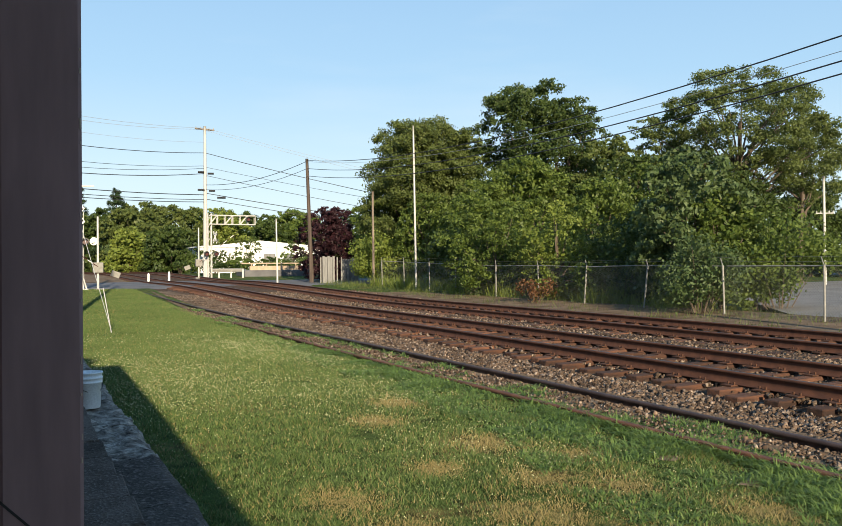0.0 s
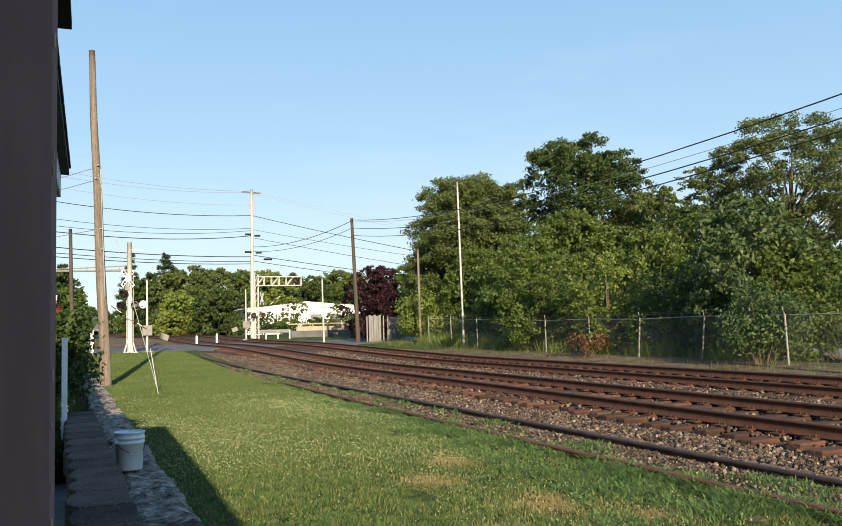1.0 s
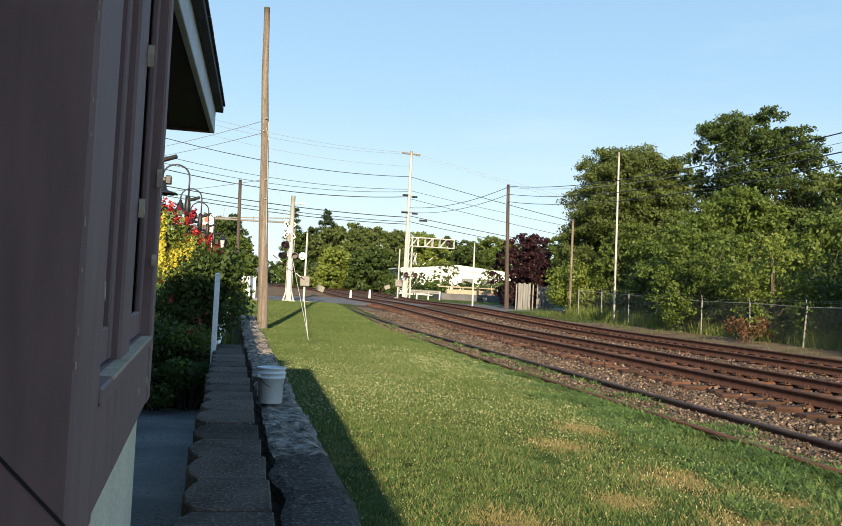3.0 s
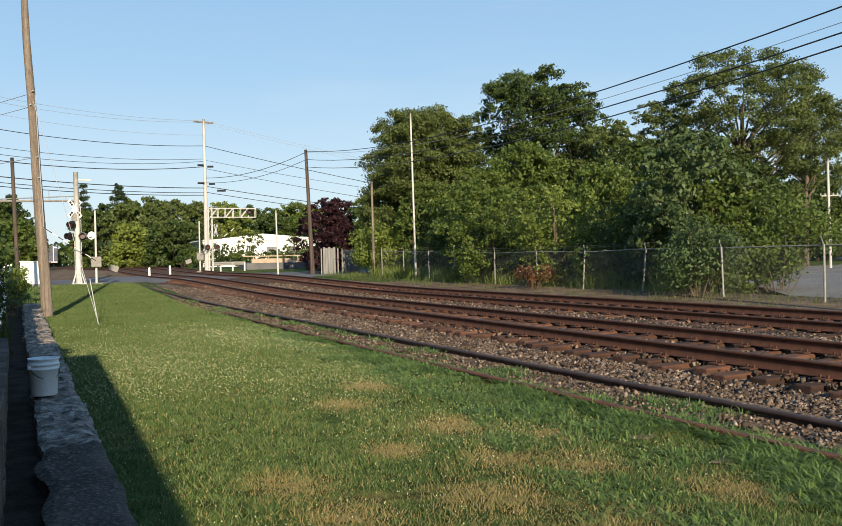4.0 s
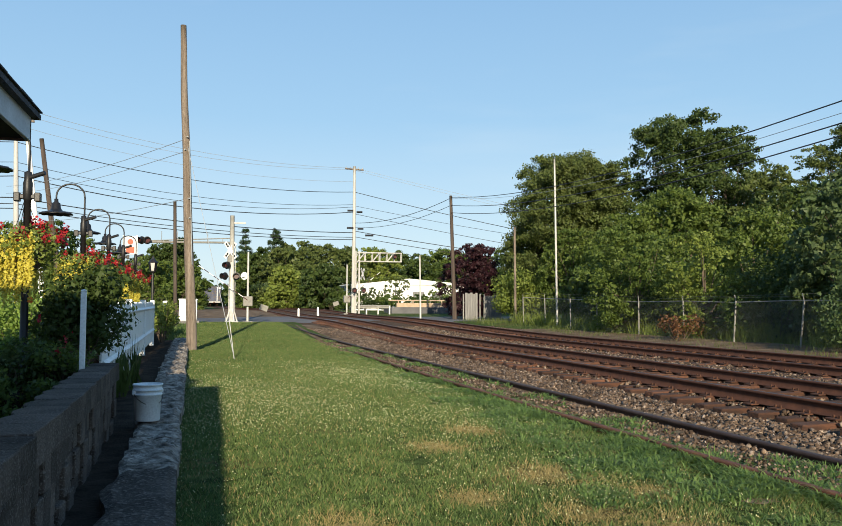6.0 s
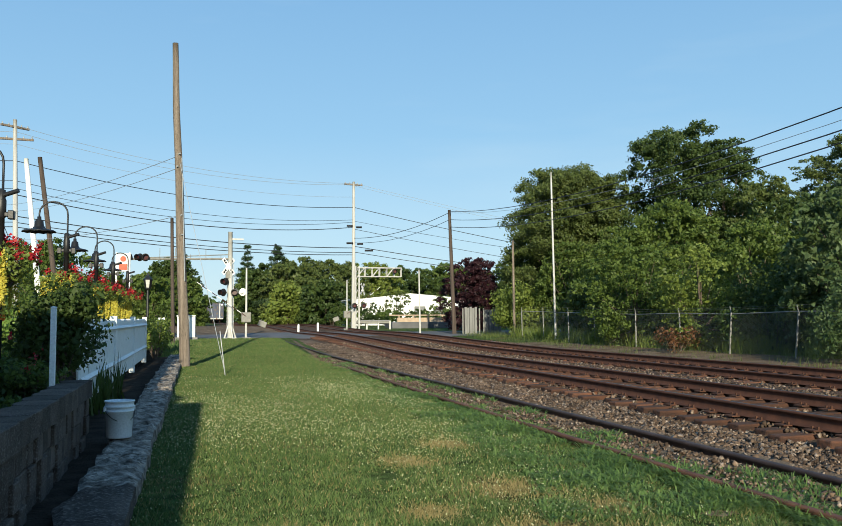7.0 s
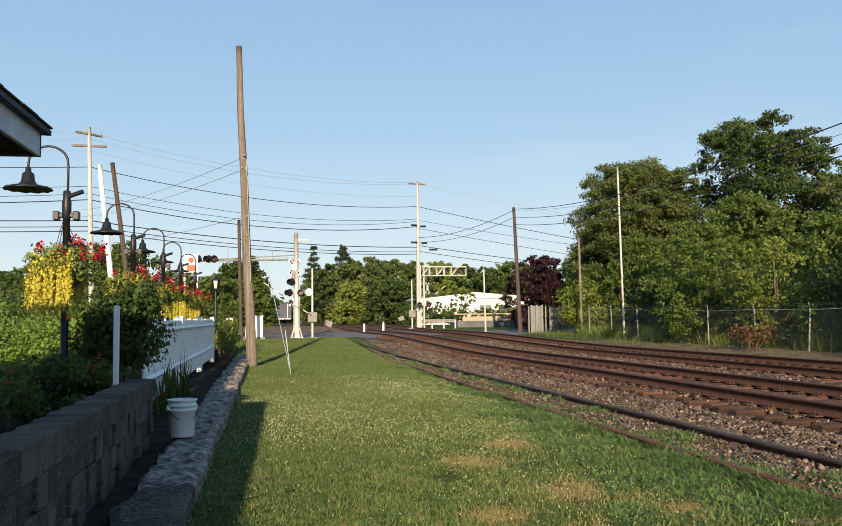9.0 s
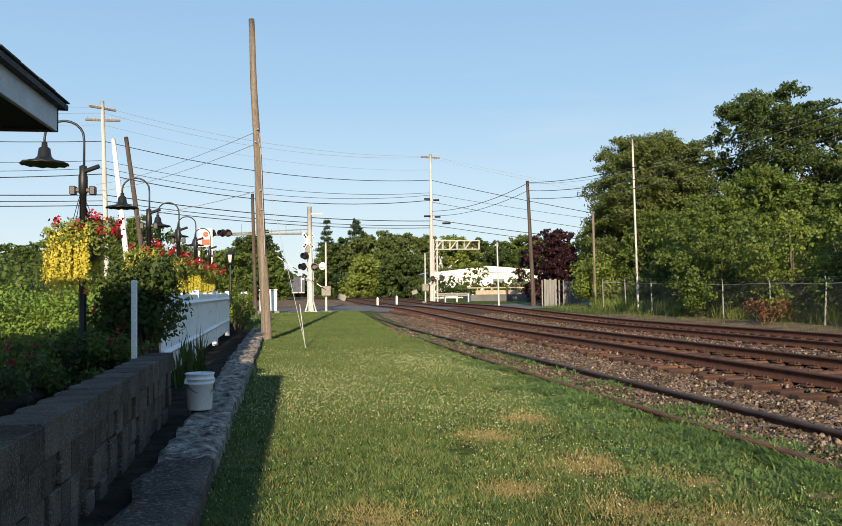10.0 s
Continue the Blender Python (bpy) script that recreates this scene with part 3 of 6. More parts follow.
# ---- station building with its bay window ----
def building():
    b = thing("depot_building", "dark brown wooden station building with a projecting bay and deep eave", "building")
    X, W = -8.365, -8.95
    slant = Matrix.Translation((X, -0.87, 0)) @ Matrix.Rotation(radians(3.2), 4, "Z") @ Matrix.Translation((-X, 0.87, 0))
    bm = bmesh.new()
    box(bm, (-16, -12, 0.1), (W, 2.75, 1.12))
    part("foundation", bm, M_CREAM, b, "cream stucco base wall")
    bm = bmesh.new()
    box(bm, (-16, -12, 1.12), (W + 0.03, 2.78, 2.56))
    part("wall", bm, M_BROWN, b)
    bm = bmesh.new()
    box(bm, (W, -1.60, 0.1), (X - 0.03, -0.14, 1.14))
    bm.transform(slant)
    part("bay_base", bm, M_CREAM, b, "cream stucco base of the bay")
    bm = bmesh.new()
    box(bm, (W, -1.43, 1.14), (X - 0.06, -0.17, 2.50))
    bm.transform(slant)
    part("bay_wall", bm, M_BROWN, b)
    # corner boards, stiles and rails of the bay's windows
    for lo, hi in (((X - 0.125, -1.64, 1.12), (X + 0.002, -1.45, 2.5)), ((X - 0.06, -1.585, 1.12), (X, -1.40, 2.5)), ((X - 0.06, -0.24, 1.12), (X, -0.12, 2.5)), ((X - 0.06, -0.98, 1.30), (X - 0.012, -0.78, 2.5)), ((X - 0.07, -1.40, 1.12), (X - 0.004, -0.24, 1.28)), ((-8.93, -1.632, 1.12), (X - 0.128, -1.44, 1.322)), ((-8.93, -1.632, 1.322), (-8.78, -1.59, 2.5)), ((X - 0.170, -1.53, 1.30), (X - 0.128, -1.44, 2.5)), ((X - 0.272, -1.50, 1.305), (X - 0.234, -1.445, 2.5))):
        bm = bmesh.new()
        box(bm, lo, hi, 0.006)
        bm.transform(slant)
        part("trim_board", bm, M_BROWN, b)
    for y0, y1 in ((-1.395, -0.985), (-0.775, -0.245)):
        bm = bmesh.new()
        box(bm, (X - 0.045, y0, 1.315), (X - 0.028, y0 + 0.055, 2.5), 0.004)
        box(bm, (X - 0.045, y1 - 0.055, 1.315), (X - 0.028, y1, 2.5), 0.004)
        box(bm, (X - 0.046, y0, 1.315), (X - 0.030, y1, 1.38), 0.004)
        bm.transform(slant)
        part("window_sash", bm, M_BROWN, b)
        bm = bmesh.new()
        box(bm, (X - 0.056, y0, 1.32), (X - 0.05, y1, 2.5))
        bm.transform(slant)
        part("window_pane", bm, M_GLASSDARK, b, "dark window glass")
    bm = bmesh.new()
    box(bm, (X - 0.05, -1.395, 1.285), (X + 0.004, -0.245, 1.312), 0.004)
    bm.transform(slant)
    part("window_sill", bm, M_BROWN, b, "worn sloping sill with bare wood showing")
    for y, z, h in ((-1.41, 1.9, 0.06), (-1.42, 1.45, 0.03), (-0.245, 1.75, 0.06), (-0.26, 1.52, 0.03), (-0.80, 1.95, 0.05), (-0.79, 1.62, 0.04), (-0.6, 1.2, 0.02), (-0.3, 1.19, 0.03)):
        bm = bmesh.new()
        n = 9
        ring = [(y + 0.006 * math.sin(k / n * 2 * math.pi) * random.uniform(0.5, 1.1), z + h * 0.5 * math.cos(k / n * 2 * math.pi) * random.uniform(0.6, 1.1)) for k in range(n)]
        lo = [bm.verts.new((X - 0.01, p, q)) for p, q in ring]
        hi = [bm.verts.new((X + 0.0022, p, q)) for p, q in ring]
        bm.faces.new(hi)
        for k in range(n):
            bm.faces.new((lo[k], lo[(k + 1) % n], hi[(k + 1) % n], hi[k]))
        bm.transform(slant)
        part("paint_chip", bm, M_CHIP, b, "spot of bare wood where paint has chipped")
    bm = bmesh.new()
    box(bm, (X - 0.022, -1.25, 1.306), (X + 0.0052, -0.3, 1.3135), 0.001)
    bm.transform(slant)
    part("worn_edge", bm, M_CHIP, b, "bare worn wood along the sill")
    bm = bmesh.new()
    box(bm, (-0.125, -0.0008, -0.002), (0.125, 0.0008, 0.002), 0, Matrix.Translation((X - 0.045, -1.6405, 1.232)) @ Matrix.Rotation(radians(47), 4, "Y"))
    bm.transform(slant)
    part("mitre_joint", bm, M_SOFFIT, b, "dark open mitre joint")
    for k in range(26):
        z, w, h = 1.3 + 0.045 * k + random.uniform(-0.02, 0.02), random.uniform(0.0006, 0.0016), random.uniform(0.004, 0.02)
        x = X - 0.0005 if k % 3 else X - 0.1235
        bm = bmesh.new()
        if k % 3 == 0:
            w, h = w * 0.4, h * 0.3
        box(bm, (x - w, -1.6408, z), (x + w * 0.3, -1.6392, z + h), 0.0002)
        bm.transform(slant)
        part("paint_chip", bm, M_CHIP, b)
    # eave: soffit, fascia and roof edge follow the building's line
    ex = -8.46
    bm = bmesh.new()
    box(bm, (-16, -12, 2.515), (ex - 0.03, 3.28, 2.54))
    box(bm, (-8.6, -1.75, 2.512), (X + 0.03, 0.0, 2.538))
    part("soffit", bm, M_SOFFIT, b, "soffit boards with the eave's shade painted in as near-black")
    bm = bmesh.new()
    box(bm, (ex - 0.03, -12, 2.50), (ex, 3.31, 2.665), 0.004)
    part("fascia", bm, M_GREYPAINT, b, "pale grey painted fascia")
    bm = bmesh.new()
    vs = [(-16, 3.285, 2.50), (ex, 3.285, 2.50), (ex, 3.285, 2.665), (-12.2, 3.285, 2.74), (-16, 3.285, 2.66)]
    a = [bm.verts.new(v) for v in vs]
    c = [bm.verts.new((x, y + 0.03, z)) for x, y, z in vs]
    bm.faces.new(a)
    bm.faces.new(c[::-1])
    for i in range(5):
        bm.faces.new((a[i], a[(i + 1) % 5], c[(i + 1) % 5], c[i]))
    part("gable", bm, M_BROWN, b)
    bm = bmesh.new()
    for x0, z0, x1, z1 in ((ex + 0.05, 2.66, -12.2, 2.76), (-16.2, 2.66, -12.2, 2.76)):
        vs = [(x0, -12, z0), (x0, 3.37, z0), (x1, 3.37, z1), (x1, -12, z1)]
        a = [bm.verts.new(v) for v in vs]
        c = [bm.verts.new((x, y, z + 0.035)) for x, y, z in vs]
        bm.faces.new(a)
        bm.faces.new(c[::-1])
        for i in range(4):
            bm.faces.new((a[i], a[(i + 1) % 4], c[(i + 1) % 4], c[i]))
    part("roof", bm, M_SHINGLE, b, "dark asphalt shingle roof")
    for i in range(18):
        bm = bmesh.new()
        y = 3.37 - i * 0.34
        box(bm, (ex - 0.10, y - 0.33, 2.705), (ex + 0.062, y - 0.004, 2.716 + 0.004 * (i % 2)), 0.003)
        part("shingle", bm, M_SHINGLE, b)


M_GLASSDARK = mat("dusty_dark_glass", (0.010, 0.010, 0.012), (0.018, 0.018, 0.020), 0.3, 1, bump=0, spec=0.2)
building()


# ---- retaining wall, old platform ledge, path and soil ----
def wall_x(y):
    return -8.02 - 0.030 * max(y, 0) - 0.0


def block_wall():
    w = thing("retaining_wall", "low grey concrete block retaining wall with capping blocks", "wall")
    for i in range(24):
        y0 = 6.93 - (i + 1) * 0.405
        xr = wall_x(y0 + 0.2)
        bm = bmesh.new()
        # capping block: straight front, scalloped back
        d = 0.29 + random.uniform(-0.01, 0.01)
        jx = random.uniform(-0.008, 0.008)
        pts = [(0, 0.001), (0, 0.404), (-d + 0.04, 0.404), (-d + 0.008, 0.33), (-d - 0.012, 0.21), (-d + 0.006, 0.09), (-d + 0.045, 0.001)]
        za, zb = 0.575, 0.755 + random.uniform(-0.006, 0.006)
        a = [bm.verts.new((xr + jx + px + random.uniform(-0.005, 0.005), y0 + py, za)) for px, py in pts]
        c = [bm.verts.new((xr + jx + px + random.uniform(-0.004, 0.004), y0 + py, zb)) for px, py in pts]
        bm.faces.new(a[::-1])
        top = bm.faces.new(c)
        for k in range(7):
            bm.faces.new((a[k], a[(k + 1) % 7], c[(k + 1) % 7], c[k]))
        bmesh.ops.bevel(bm, geom=list(top.edges), offset=0.006, segments=1, affect="EDGES")
        part("cap_block", bm, M_BLOCK, w)
    for row in range(3):
        for i in range(48):
            y0 = 6.93 - (i + 1) * 0.2025
            xr = wall_x(y0 + 0.1)
            proud = random.choice((0.0, -0.006, -0.03, -0.038))
            bm = bmesh.new()
            z0 = -0.02 + row * 0.1985
            box(bm, (xr - 0.25, y0 + 0.004, z0), (xr - 0.012 + proud + random.uniform(-0.004, 0.004), y0 + 0.199, z0 + 0.193), 0.008)
            part("block", bm, M_BLOCK, w)


block_wall()


def ledge():
    """Rough old platform edge, in long uneven slabs."""
    l = thing("platform_ledge", "crumbling old stone and concrete platform edge beside the lawn", "ledge")
    y = -4.0
    while y < 28.2:
        ln = random.uniform(1.1, 2.2)
        bm = bmesh.new()
        n = int(ln / 0.10)
        grid = []
        for j in range(n + 1):
            yy = y + ln * j / n * 0.992
            outer = -7.40 + edge(yy) + 0.025 * noise.noise((yy * 2.2, 0, 3)) + 0.05 * noise.noise((yy * 0.5, 9, 3))
            inner = -7.84 - 0.06 * smooth(9, 17, yy) + edge(yy) + (0.06 + 0.05 * smooth(4, 7, yy)) * noise.noise((yy * 1.7, 5, 1))
            row = []
            for k in range(8):
                t = k / 7
                xx = inner + (outer - inner) * t
                rough = 0.6 + 1.3 * smooth(3.6, 5.2, yy)
                z = 0.155 + rise(yy) * 0.6 + rough * (0.024 * noise.noise((xx * 7, yy * 5, 0)) + 0.018 * noise.noise((xx * 17, yy * 14, 4)))
                if k in (0, 7):
                    z -= 0.02 + 0.025 * abs(noise.noise((yy * 6, k, 0)))
                row.append(bm.verts.new((xx, yy, z)))
            row.insert(0, bm.verts.new((inner - 0.01, yy, -0.1)))
            row.append(bm.verts.new((outer + 0.02 * noise.noise((yy * 9, 2, 2)), yy, -0.1)))
            grid.append(row)
        for r0, r1 in zip(grid, grid[1:]):
            for k in range(len(r0) - 1):
                bm.faces.new((r0[k], r0[k + 1], r1[k + 1], r1[k]))
        bm.faces.new(grid[0])
        bm.faces.new(grid[-1][::-1])
        bmesh.ops.recalc_face_normals(bm, faces=bm.faces)
        part("stone_slab", bm, M_LEDGE_WORN if y > 3.4 else M_LEDGE, l)
        y += ln


ledge()
sv = [(x + edge(y), y, z + rise(y) * 0.6) for y in range(-4, 32, 2) for x, z in ((-9.1, 0.10), (-8.3, 0.05), (-7.70, 0.06))]
sf = [(j * 3 + i, j * 3 + i + 1, (j + 1) * 3 + i + 1, (j + 1) * 3 + i) for j in range(17) for i in range(2)]
tagged(array_mesh("soil_strip", sv, sf, M_SOIL), "dark bare soil strip between wall and ledge", "soil", kind="structure")
bm = bmesh.new()
box(bm, (-9.2, -6, 0.02), (-8.31, 6.08, 0.16), 0.01)
tagged(link("path", bm, M_CONC), "narrow grey concrete path by the station wall", "path", kind="structure")
bm = bmesh.new()
box(bm, (-30, 3.9, -0.1), (-9.22, 6.1, 0.50), 0.04)
box(bm, (-30, 6.1, -0.1), (-8.36, 7.0, 0.52), 0.05)
box(bm, (-30, 7.0, -0.1), (-8.80, 9.9, 0.50), 0.04)
box(bm, (-30, 9.9, -0.1), (-9.12, 36, 0.50), 0.04)
tagged(link("garden_bed", bm, M_SOIL), "raised garden bed of dark soil", "garden bed", kind="structure")

# ---- bucket ----
def bucket():
    e = thing("bucket", "white plastic pail with a wire handle", "bucket", at=(-7.885, 6.5, 0.172))
    bm = bmesh.new()
    lathe(bm, [(0.0, 0.004), (0.122, 0.004), (0.128, 0.012), (0.139, 0.27), (0.150, 0.275), (0.150, 0.288), (0.141, 0.292), (0.142, 0.318), (0.153, 0.322), (0.153, 0.335), (0.144, 0.34), (0.146, 0.372), (0.155, 0.378), (0.155, 0.39), (0.142, 0.392), (0.136, 0.30), (0.120, 0.02), (0, 0.02)], 32)
    part("pail", bm, M_PAIL, e, smooth=True)
    bm = bmesh.new()
    pts = []
    for k in range(13):
        t = math.pi * k / 12
        pts.append((0.158 * math.cos(t), -0.158 * math.sin(t) * 0.80, 0.305 - 0.13 * math.sin(t)))
    rod(bm, pts, 0.004, 6)
    h = part("handle", bm, M_BLACK, e, "thin dark wire handle", True)
    h.rotation_euler = (0, 0, 0.5)
    bm = bmesh.new()
    for s in (-1, 1):
        lathe(bm, [(0.0, -0.02), (0.02, -0.02), (0.02, 0.02), (0.0, 0.02)], 10, (s * 0.152, 0, 0.305))
    part("lug", bm, M_PAIL, e).rotation_euler = (0, 0, 0.5)


M_PAIL = mat("pail_plastic", (0.62, 0.66, 0.68), (0.70, 0.73, 0.75), 0.4, 3, bump=0.03)
bucket()


# ---- poles ----
def pole(name, label, base, top, r0, r1, material, wob=0.0, category="utility pole"):
    e = thing(name, label, category, at=base)
    b, t = Vector(base), Vector(top)
    bm = bmesh.new()
    n = 14
    pts = [(t - b) * (i / n) + Vector((wob * noise.noise((i * 0.4, 1, b.x)), wob * noise.noise((i * 0.4, 7, b.x)), 0)) - Vector((0, 0, 0.2 if i == 0 else 0)) for i in range(n + 1)]
    rod(bm, pts, [r0 + (r1 - r0) * i / n for i in range(n + 1)], 14)
    part("shaft", bm, material, e, smooth=True)
    return e


def arm(parent, c, half, d=(1, 0, 0), r=0.05, material=None, name="crossarm"):
    bm = bmesh.new()
    d = Vector(d).normalized()
    c = Vector(c)
    m = Matrix.Translation(c) @ d.to_track_quat("X", "Z").to_matrix().to_4x4()
    box(bm, (-half, -r, -r), (half, r, r), 0.01, m)
    part(name, bm, material or M_POLE, parent)
    for k in (-0.9, -0.45, 0.45, 0.9):
        bm = bmesh.new()
        p = c + d * half * k
        lathe(bm, [(0.0, 0), (0.03, 0.0), (0.045, 0.05), (0.03, 0.08), (0.045, 0.11), (0, 0.14)], 8, tuple(p + Vector((0, 0, r))))
        part("insulator", bm, M_GALV, parent)


P_NEAR = pole("utility_pole", "tall weathered bare wooden pole with split top on the lawn", (-7.81, 23.5, 0.14), (-8.23, 23.5, 10.05), 0.16, 0.088, M_POLE, 0.04)
bm = bmesh.new()
for z, s in ((6.4, 1), (6.0, -1), (4.5, 1), (3.9, 1)):
    rod(bm, [(-0.041 * z, -0.11, z), (-0.041 * z + 0.05 * s, -0.19, z + 0.02)], 0.022, 6)
part("bolt", bm, M_GALV, P_NEAR)
bm = bmesh.new()
rod(bm, [(-0.16, -0.125, 6.3), (-0.10, -0.14, 4.6), (-0.02, -0.155, 2.5)], 0.014, 6)
part("ground_wire", bm, M_WIRE_LT, P_NEAR)
P_A = pole("utility_pole", "pale wooden pole with crossarm and cables at the crossing", (4.65, 68, rise(68)), (4.66, 68, 13.55), 0.19, 0.11, M_POLE_LT)
arm(P_A, (0, 0, 12.66), 0.85, (1, 0.2, 0), 0.06, M_POLE)
P_B = pole("utility_pole", "brown wooden pole carrying cables across the tracks", (10.2, 56, rise(56)), (9.88, 56, 9.62), 0.17, 0.11, M_POLE_DK)
P_R = pole("utility_pole", "dark wooden pole standing beside the far track", (9.2, 9.45, 0.04), (9.05, 9.45, 7.45), 0.115, 0.09, M_POLE_DK, 0.03)
P_T = pole("tall_mast", "slim white metal mast behind the fence", (11.2, 39.6, 0.22), (11.08, 39.6, 9.6), 0.062, 0.046, M_SILVER, category="mast")
P_S = pole("utility_pole", "short grey wooden pole among the trees", (11.55, 47, 0.3), (11.52, 47, 6.5), 0.085, 0.07, M_POLE, category="pole")
P_L1 = pole("utility_pole", "white pole with double crossarms beside the road", (-19.3, 55, rise(55)), (-19.7, 55, 14.6), 0.2, 0.12, M_POLE_LT)
arm(P_L1, (-0.38, 0, 13.7), 0.95, (1, 0.9, 0), 0.07, M_POLE)
arm(P_L1, (-0.36, 0, 12.9), 1.1, (1, 0.1, 0), 0.07, M_POLE)
P_L2 = pole("utility_pole", "leaning white pole beside the road", (-16.0, 46, rise(46)), (-17.1, 46, 10.4), 0.17, 0.12, M_WHITE)
P_L3 = pole("utility_pole", "leaning brown wooden pole beside the road", (-15.2, 47, rise(47)), (-16.6, 47, 10.7), 0.16, 0.12, M_POLE_DK)
P_L4 = pole("utility_pole", "grey wooden pole behind the lawn pole", (-8.98, 41, 0.2), (-9.12, 41, 6.7), 0.10, 0.08, M_POLE_DK)
P_W = pole("utility_pole", "pale grey pole with a short arm past the parking lot", (38.2, 34.6, 0.28), (38.1, 34.6, 7.3), 0.095, 0.075, M_POLE_LT)
arm(P_W, (0, 0, 4.6), 0.55, (1, -0.9, 0), 0.04, M_POLE_LT)
P_P = pole("sign_post", "slim pale post at the road edge", (7.6, 56, rise(56)), (7.53, 56, 5.15), 0.07, 0.05, M_SILVER, category="post")

# ---- trees behind the far fence ----
def by_ray(az, d):
    """A place by compass angle from the railway's direction and distance from the lawn's near end."""
    a = radians(az)
    return -8.0 + d * math.sin(a), -3.2 + d * math.cos(a)


TREES = (
    # azimuth, distance, height, width, material, base, leaf, density, clumps, airy, label
    (24.6, 62, 12.9, 8.5, M_LF_OLIVE, 0.12, 0.17, 150, 62, 0.0, "broad rounded olive-green tree"),
    (22.9, 64, 9.4, 5.6, M_LF_MID, 0.05, 0.22, 120, 26, 0.0, "dense dark green tree"),
    (27.0, 61, 11.2, 6.6, M_LF_OLIVE, 0.1, 0.22, 110, 28, 0.0, "olive-green tree in the row"),
    (32.2, 62, 15.0, 8.8, M_LF_DARK, 0.5, 0.2, 120, 44, 0.1, "tall dark green tree with ragged top"),
    (34.9, 63, 14.0, 6.6, M_LF_DARK, 0.5, 0.2, 115, 32, 0.15, "tall dark green tree with gaps"),
    (37.6, 58, 10.2, 6.4, M_LF_OLIVE, 0.15, 0.22, 110, 28, 0.1, "mid-height olive tree"),
    (32.0, 50, 8.2, 6.5, M_LF_MID, 0.08, 0.2, 120, 30, 0.0, "leafy mid-green tree"),
    (28.6, 49, 6.6, 5.6, M_LF_MID, 0.05, 0.18, 130, 28, 0.0, "leafy mid-green tree"),
    (25.2, 55, 6.2, 5.0, M_LF_MID, 0.05, 0.18, 130, 24, 0.0, "bushy mid-green tree"),
    (29.6, 41, 5.2, 5.4, M_LF_MID, 0.04, 0.15, 150, 30, 0.1, "young light green tree"),
    (33.6, 36, 4.5, 3.4, M_LF_LIGHT, 0.06, 0.13, 150, 26, 0.22, "light yellow-green sapling clump"),
    (36.6, 44, 6.4, 5.2, M_LF_MID, 0.08, 0.18, 130, 24, 0.0, "mid-green tree"),
    (40.5, 46, 7.2, 5.6, M_LF_MID, 0.1, 0.18, 130, 26, 0.0, "mid-green tree"),
    (42.6, 31, 6.0, 4.4, M_LF_SILVER, 0.14, 0.18, 150, 26, 0.3, "tree with silvery-backed leaves"),
    (44.3, 30, 4.2, 3.0, M_LF_MID, 0.1, 0.15, 190, 22, 0.0, "green tree leaning over the fence"),
    (41.2, 62, 12.4, 7.0, M_LF_OLIVE, 0.5, 0.2, 110, 30, 0.85, "tall airy tree with bare limbs showing"),
    (45.9, 62, 14.9, 13.4, M_LF_OLIVE, 0.40, 0.20, 100, 74, 0.5, "wide airy tree with feathery crown and bare limbs"),
    (49.3, 64, 11.2, 5.6, M_LF_OLIVE, 0.40, 0.2, 95, 16, 0.7, "airy tree with feathery drooping crown"),
    (45.4, 55, 7.4, 5.6, M_LF_DARK, 0.05, 0.2, 120, 28, 0.0, "dense dark green tree"),
    (50.6, 88, 9.6, 7.5, M_LF_DARK, 0.05, 0.2, 110, 24, 0.1, "dark green tree past the lot"),
    (54.2, 90, 12.0, 8.5, M_LF_OLIVE, 0.1, 0.22, 90, 24, 0.2, "olive tree past the lot"),
    (58.2, 90, 14.5, 9.0, M_LF_DARK, 0.1, 0.22, 90, 28, 0.2, "tall dark tree past the lot"),
    (62.0, 90, 13.5, 9.0, M_LF_DARK, 0.1, 0.22, 90, 26, 0.1, "dark tree past the lot"),
    (46.2, 84, 9.5, 8.0, M_LF_DARK, 0.02, 0.26, 80, 28, 0.0, "dense dark green tree past the lot"),
    (49.4, 86, 8.6, 8.0, M_LF_DARK, 0.02, 0.26, 80, 28, 0.0, "dense dark green tree past the lot"),
    (38.6, 52, 8.6, 5.5, M_LF_DARK, 0.1, 0.2, 110, 24, 0.1, "dark green tree in the row"),
)
for az, d, h, w, m, b, lf, dn, cl, ai, lab in TREES:
    tx, ty = by_ray(az, d)
    tree("tree", lab + " behind the fence", tx, ty, min(0.6, rise(ty)), h, w, m, b * (1.0 if ai > 0.3 else 0.5), lf * (1.0 if ai < 0.5 else 0.85), dn * (2.7 if ai < 0.3 else 3.4), cl + 10, ai)
tree("tree", "dark purple-leaved ornamental tree by the crossing", 12.9, 60, 0.5, 6.0, 5.0, M_LF_PURPLE, 0.03, 0.19, 420, 44)

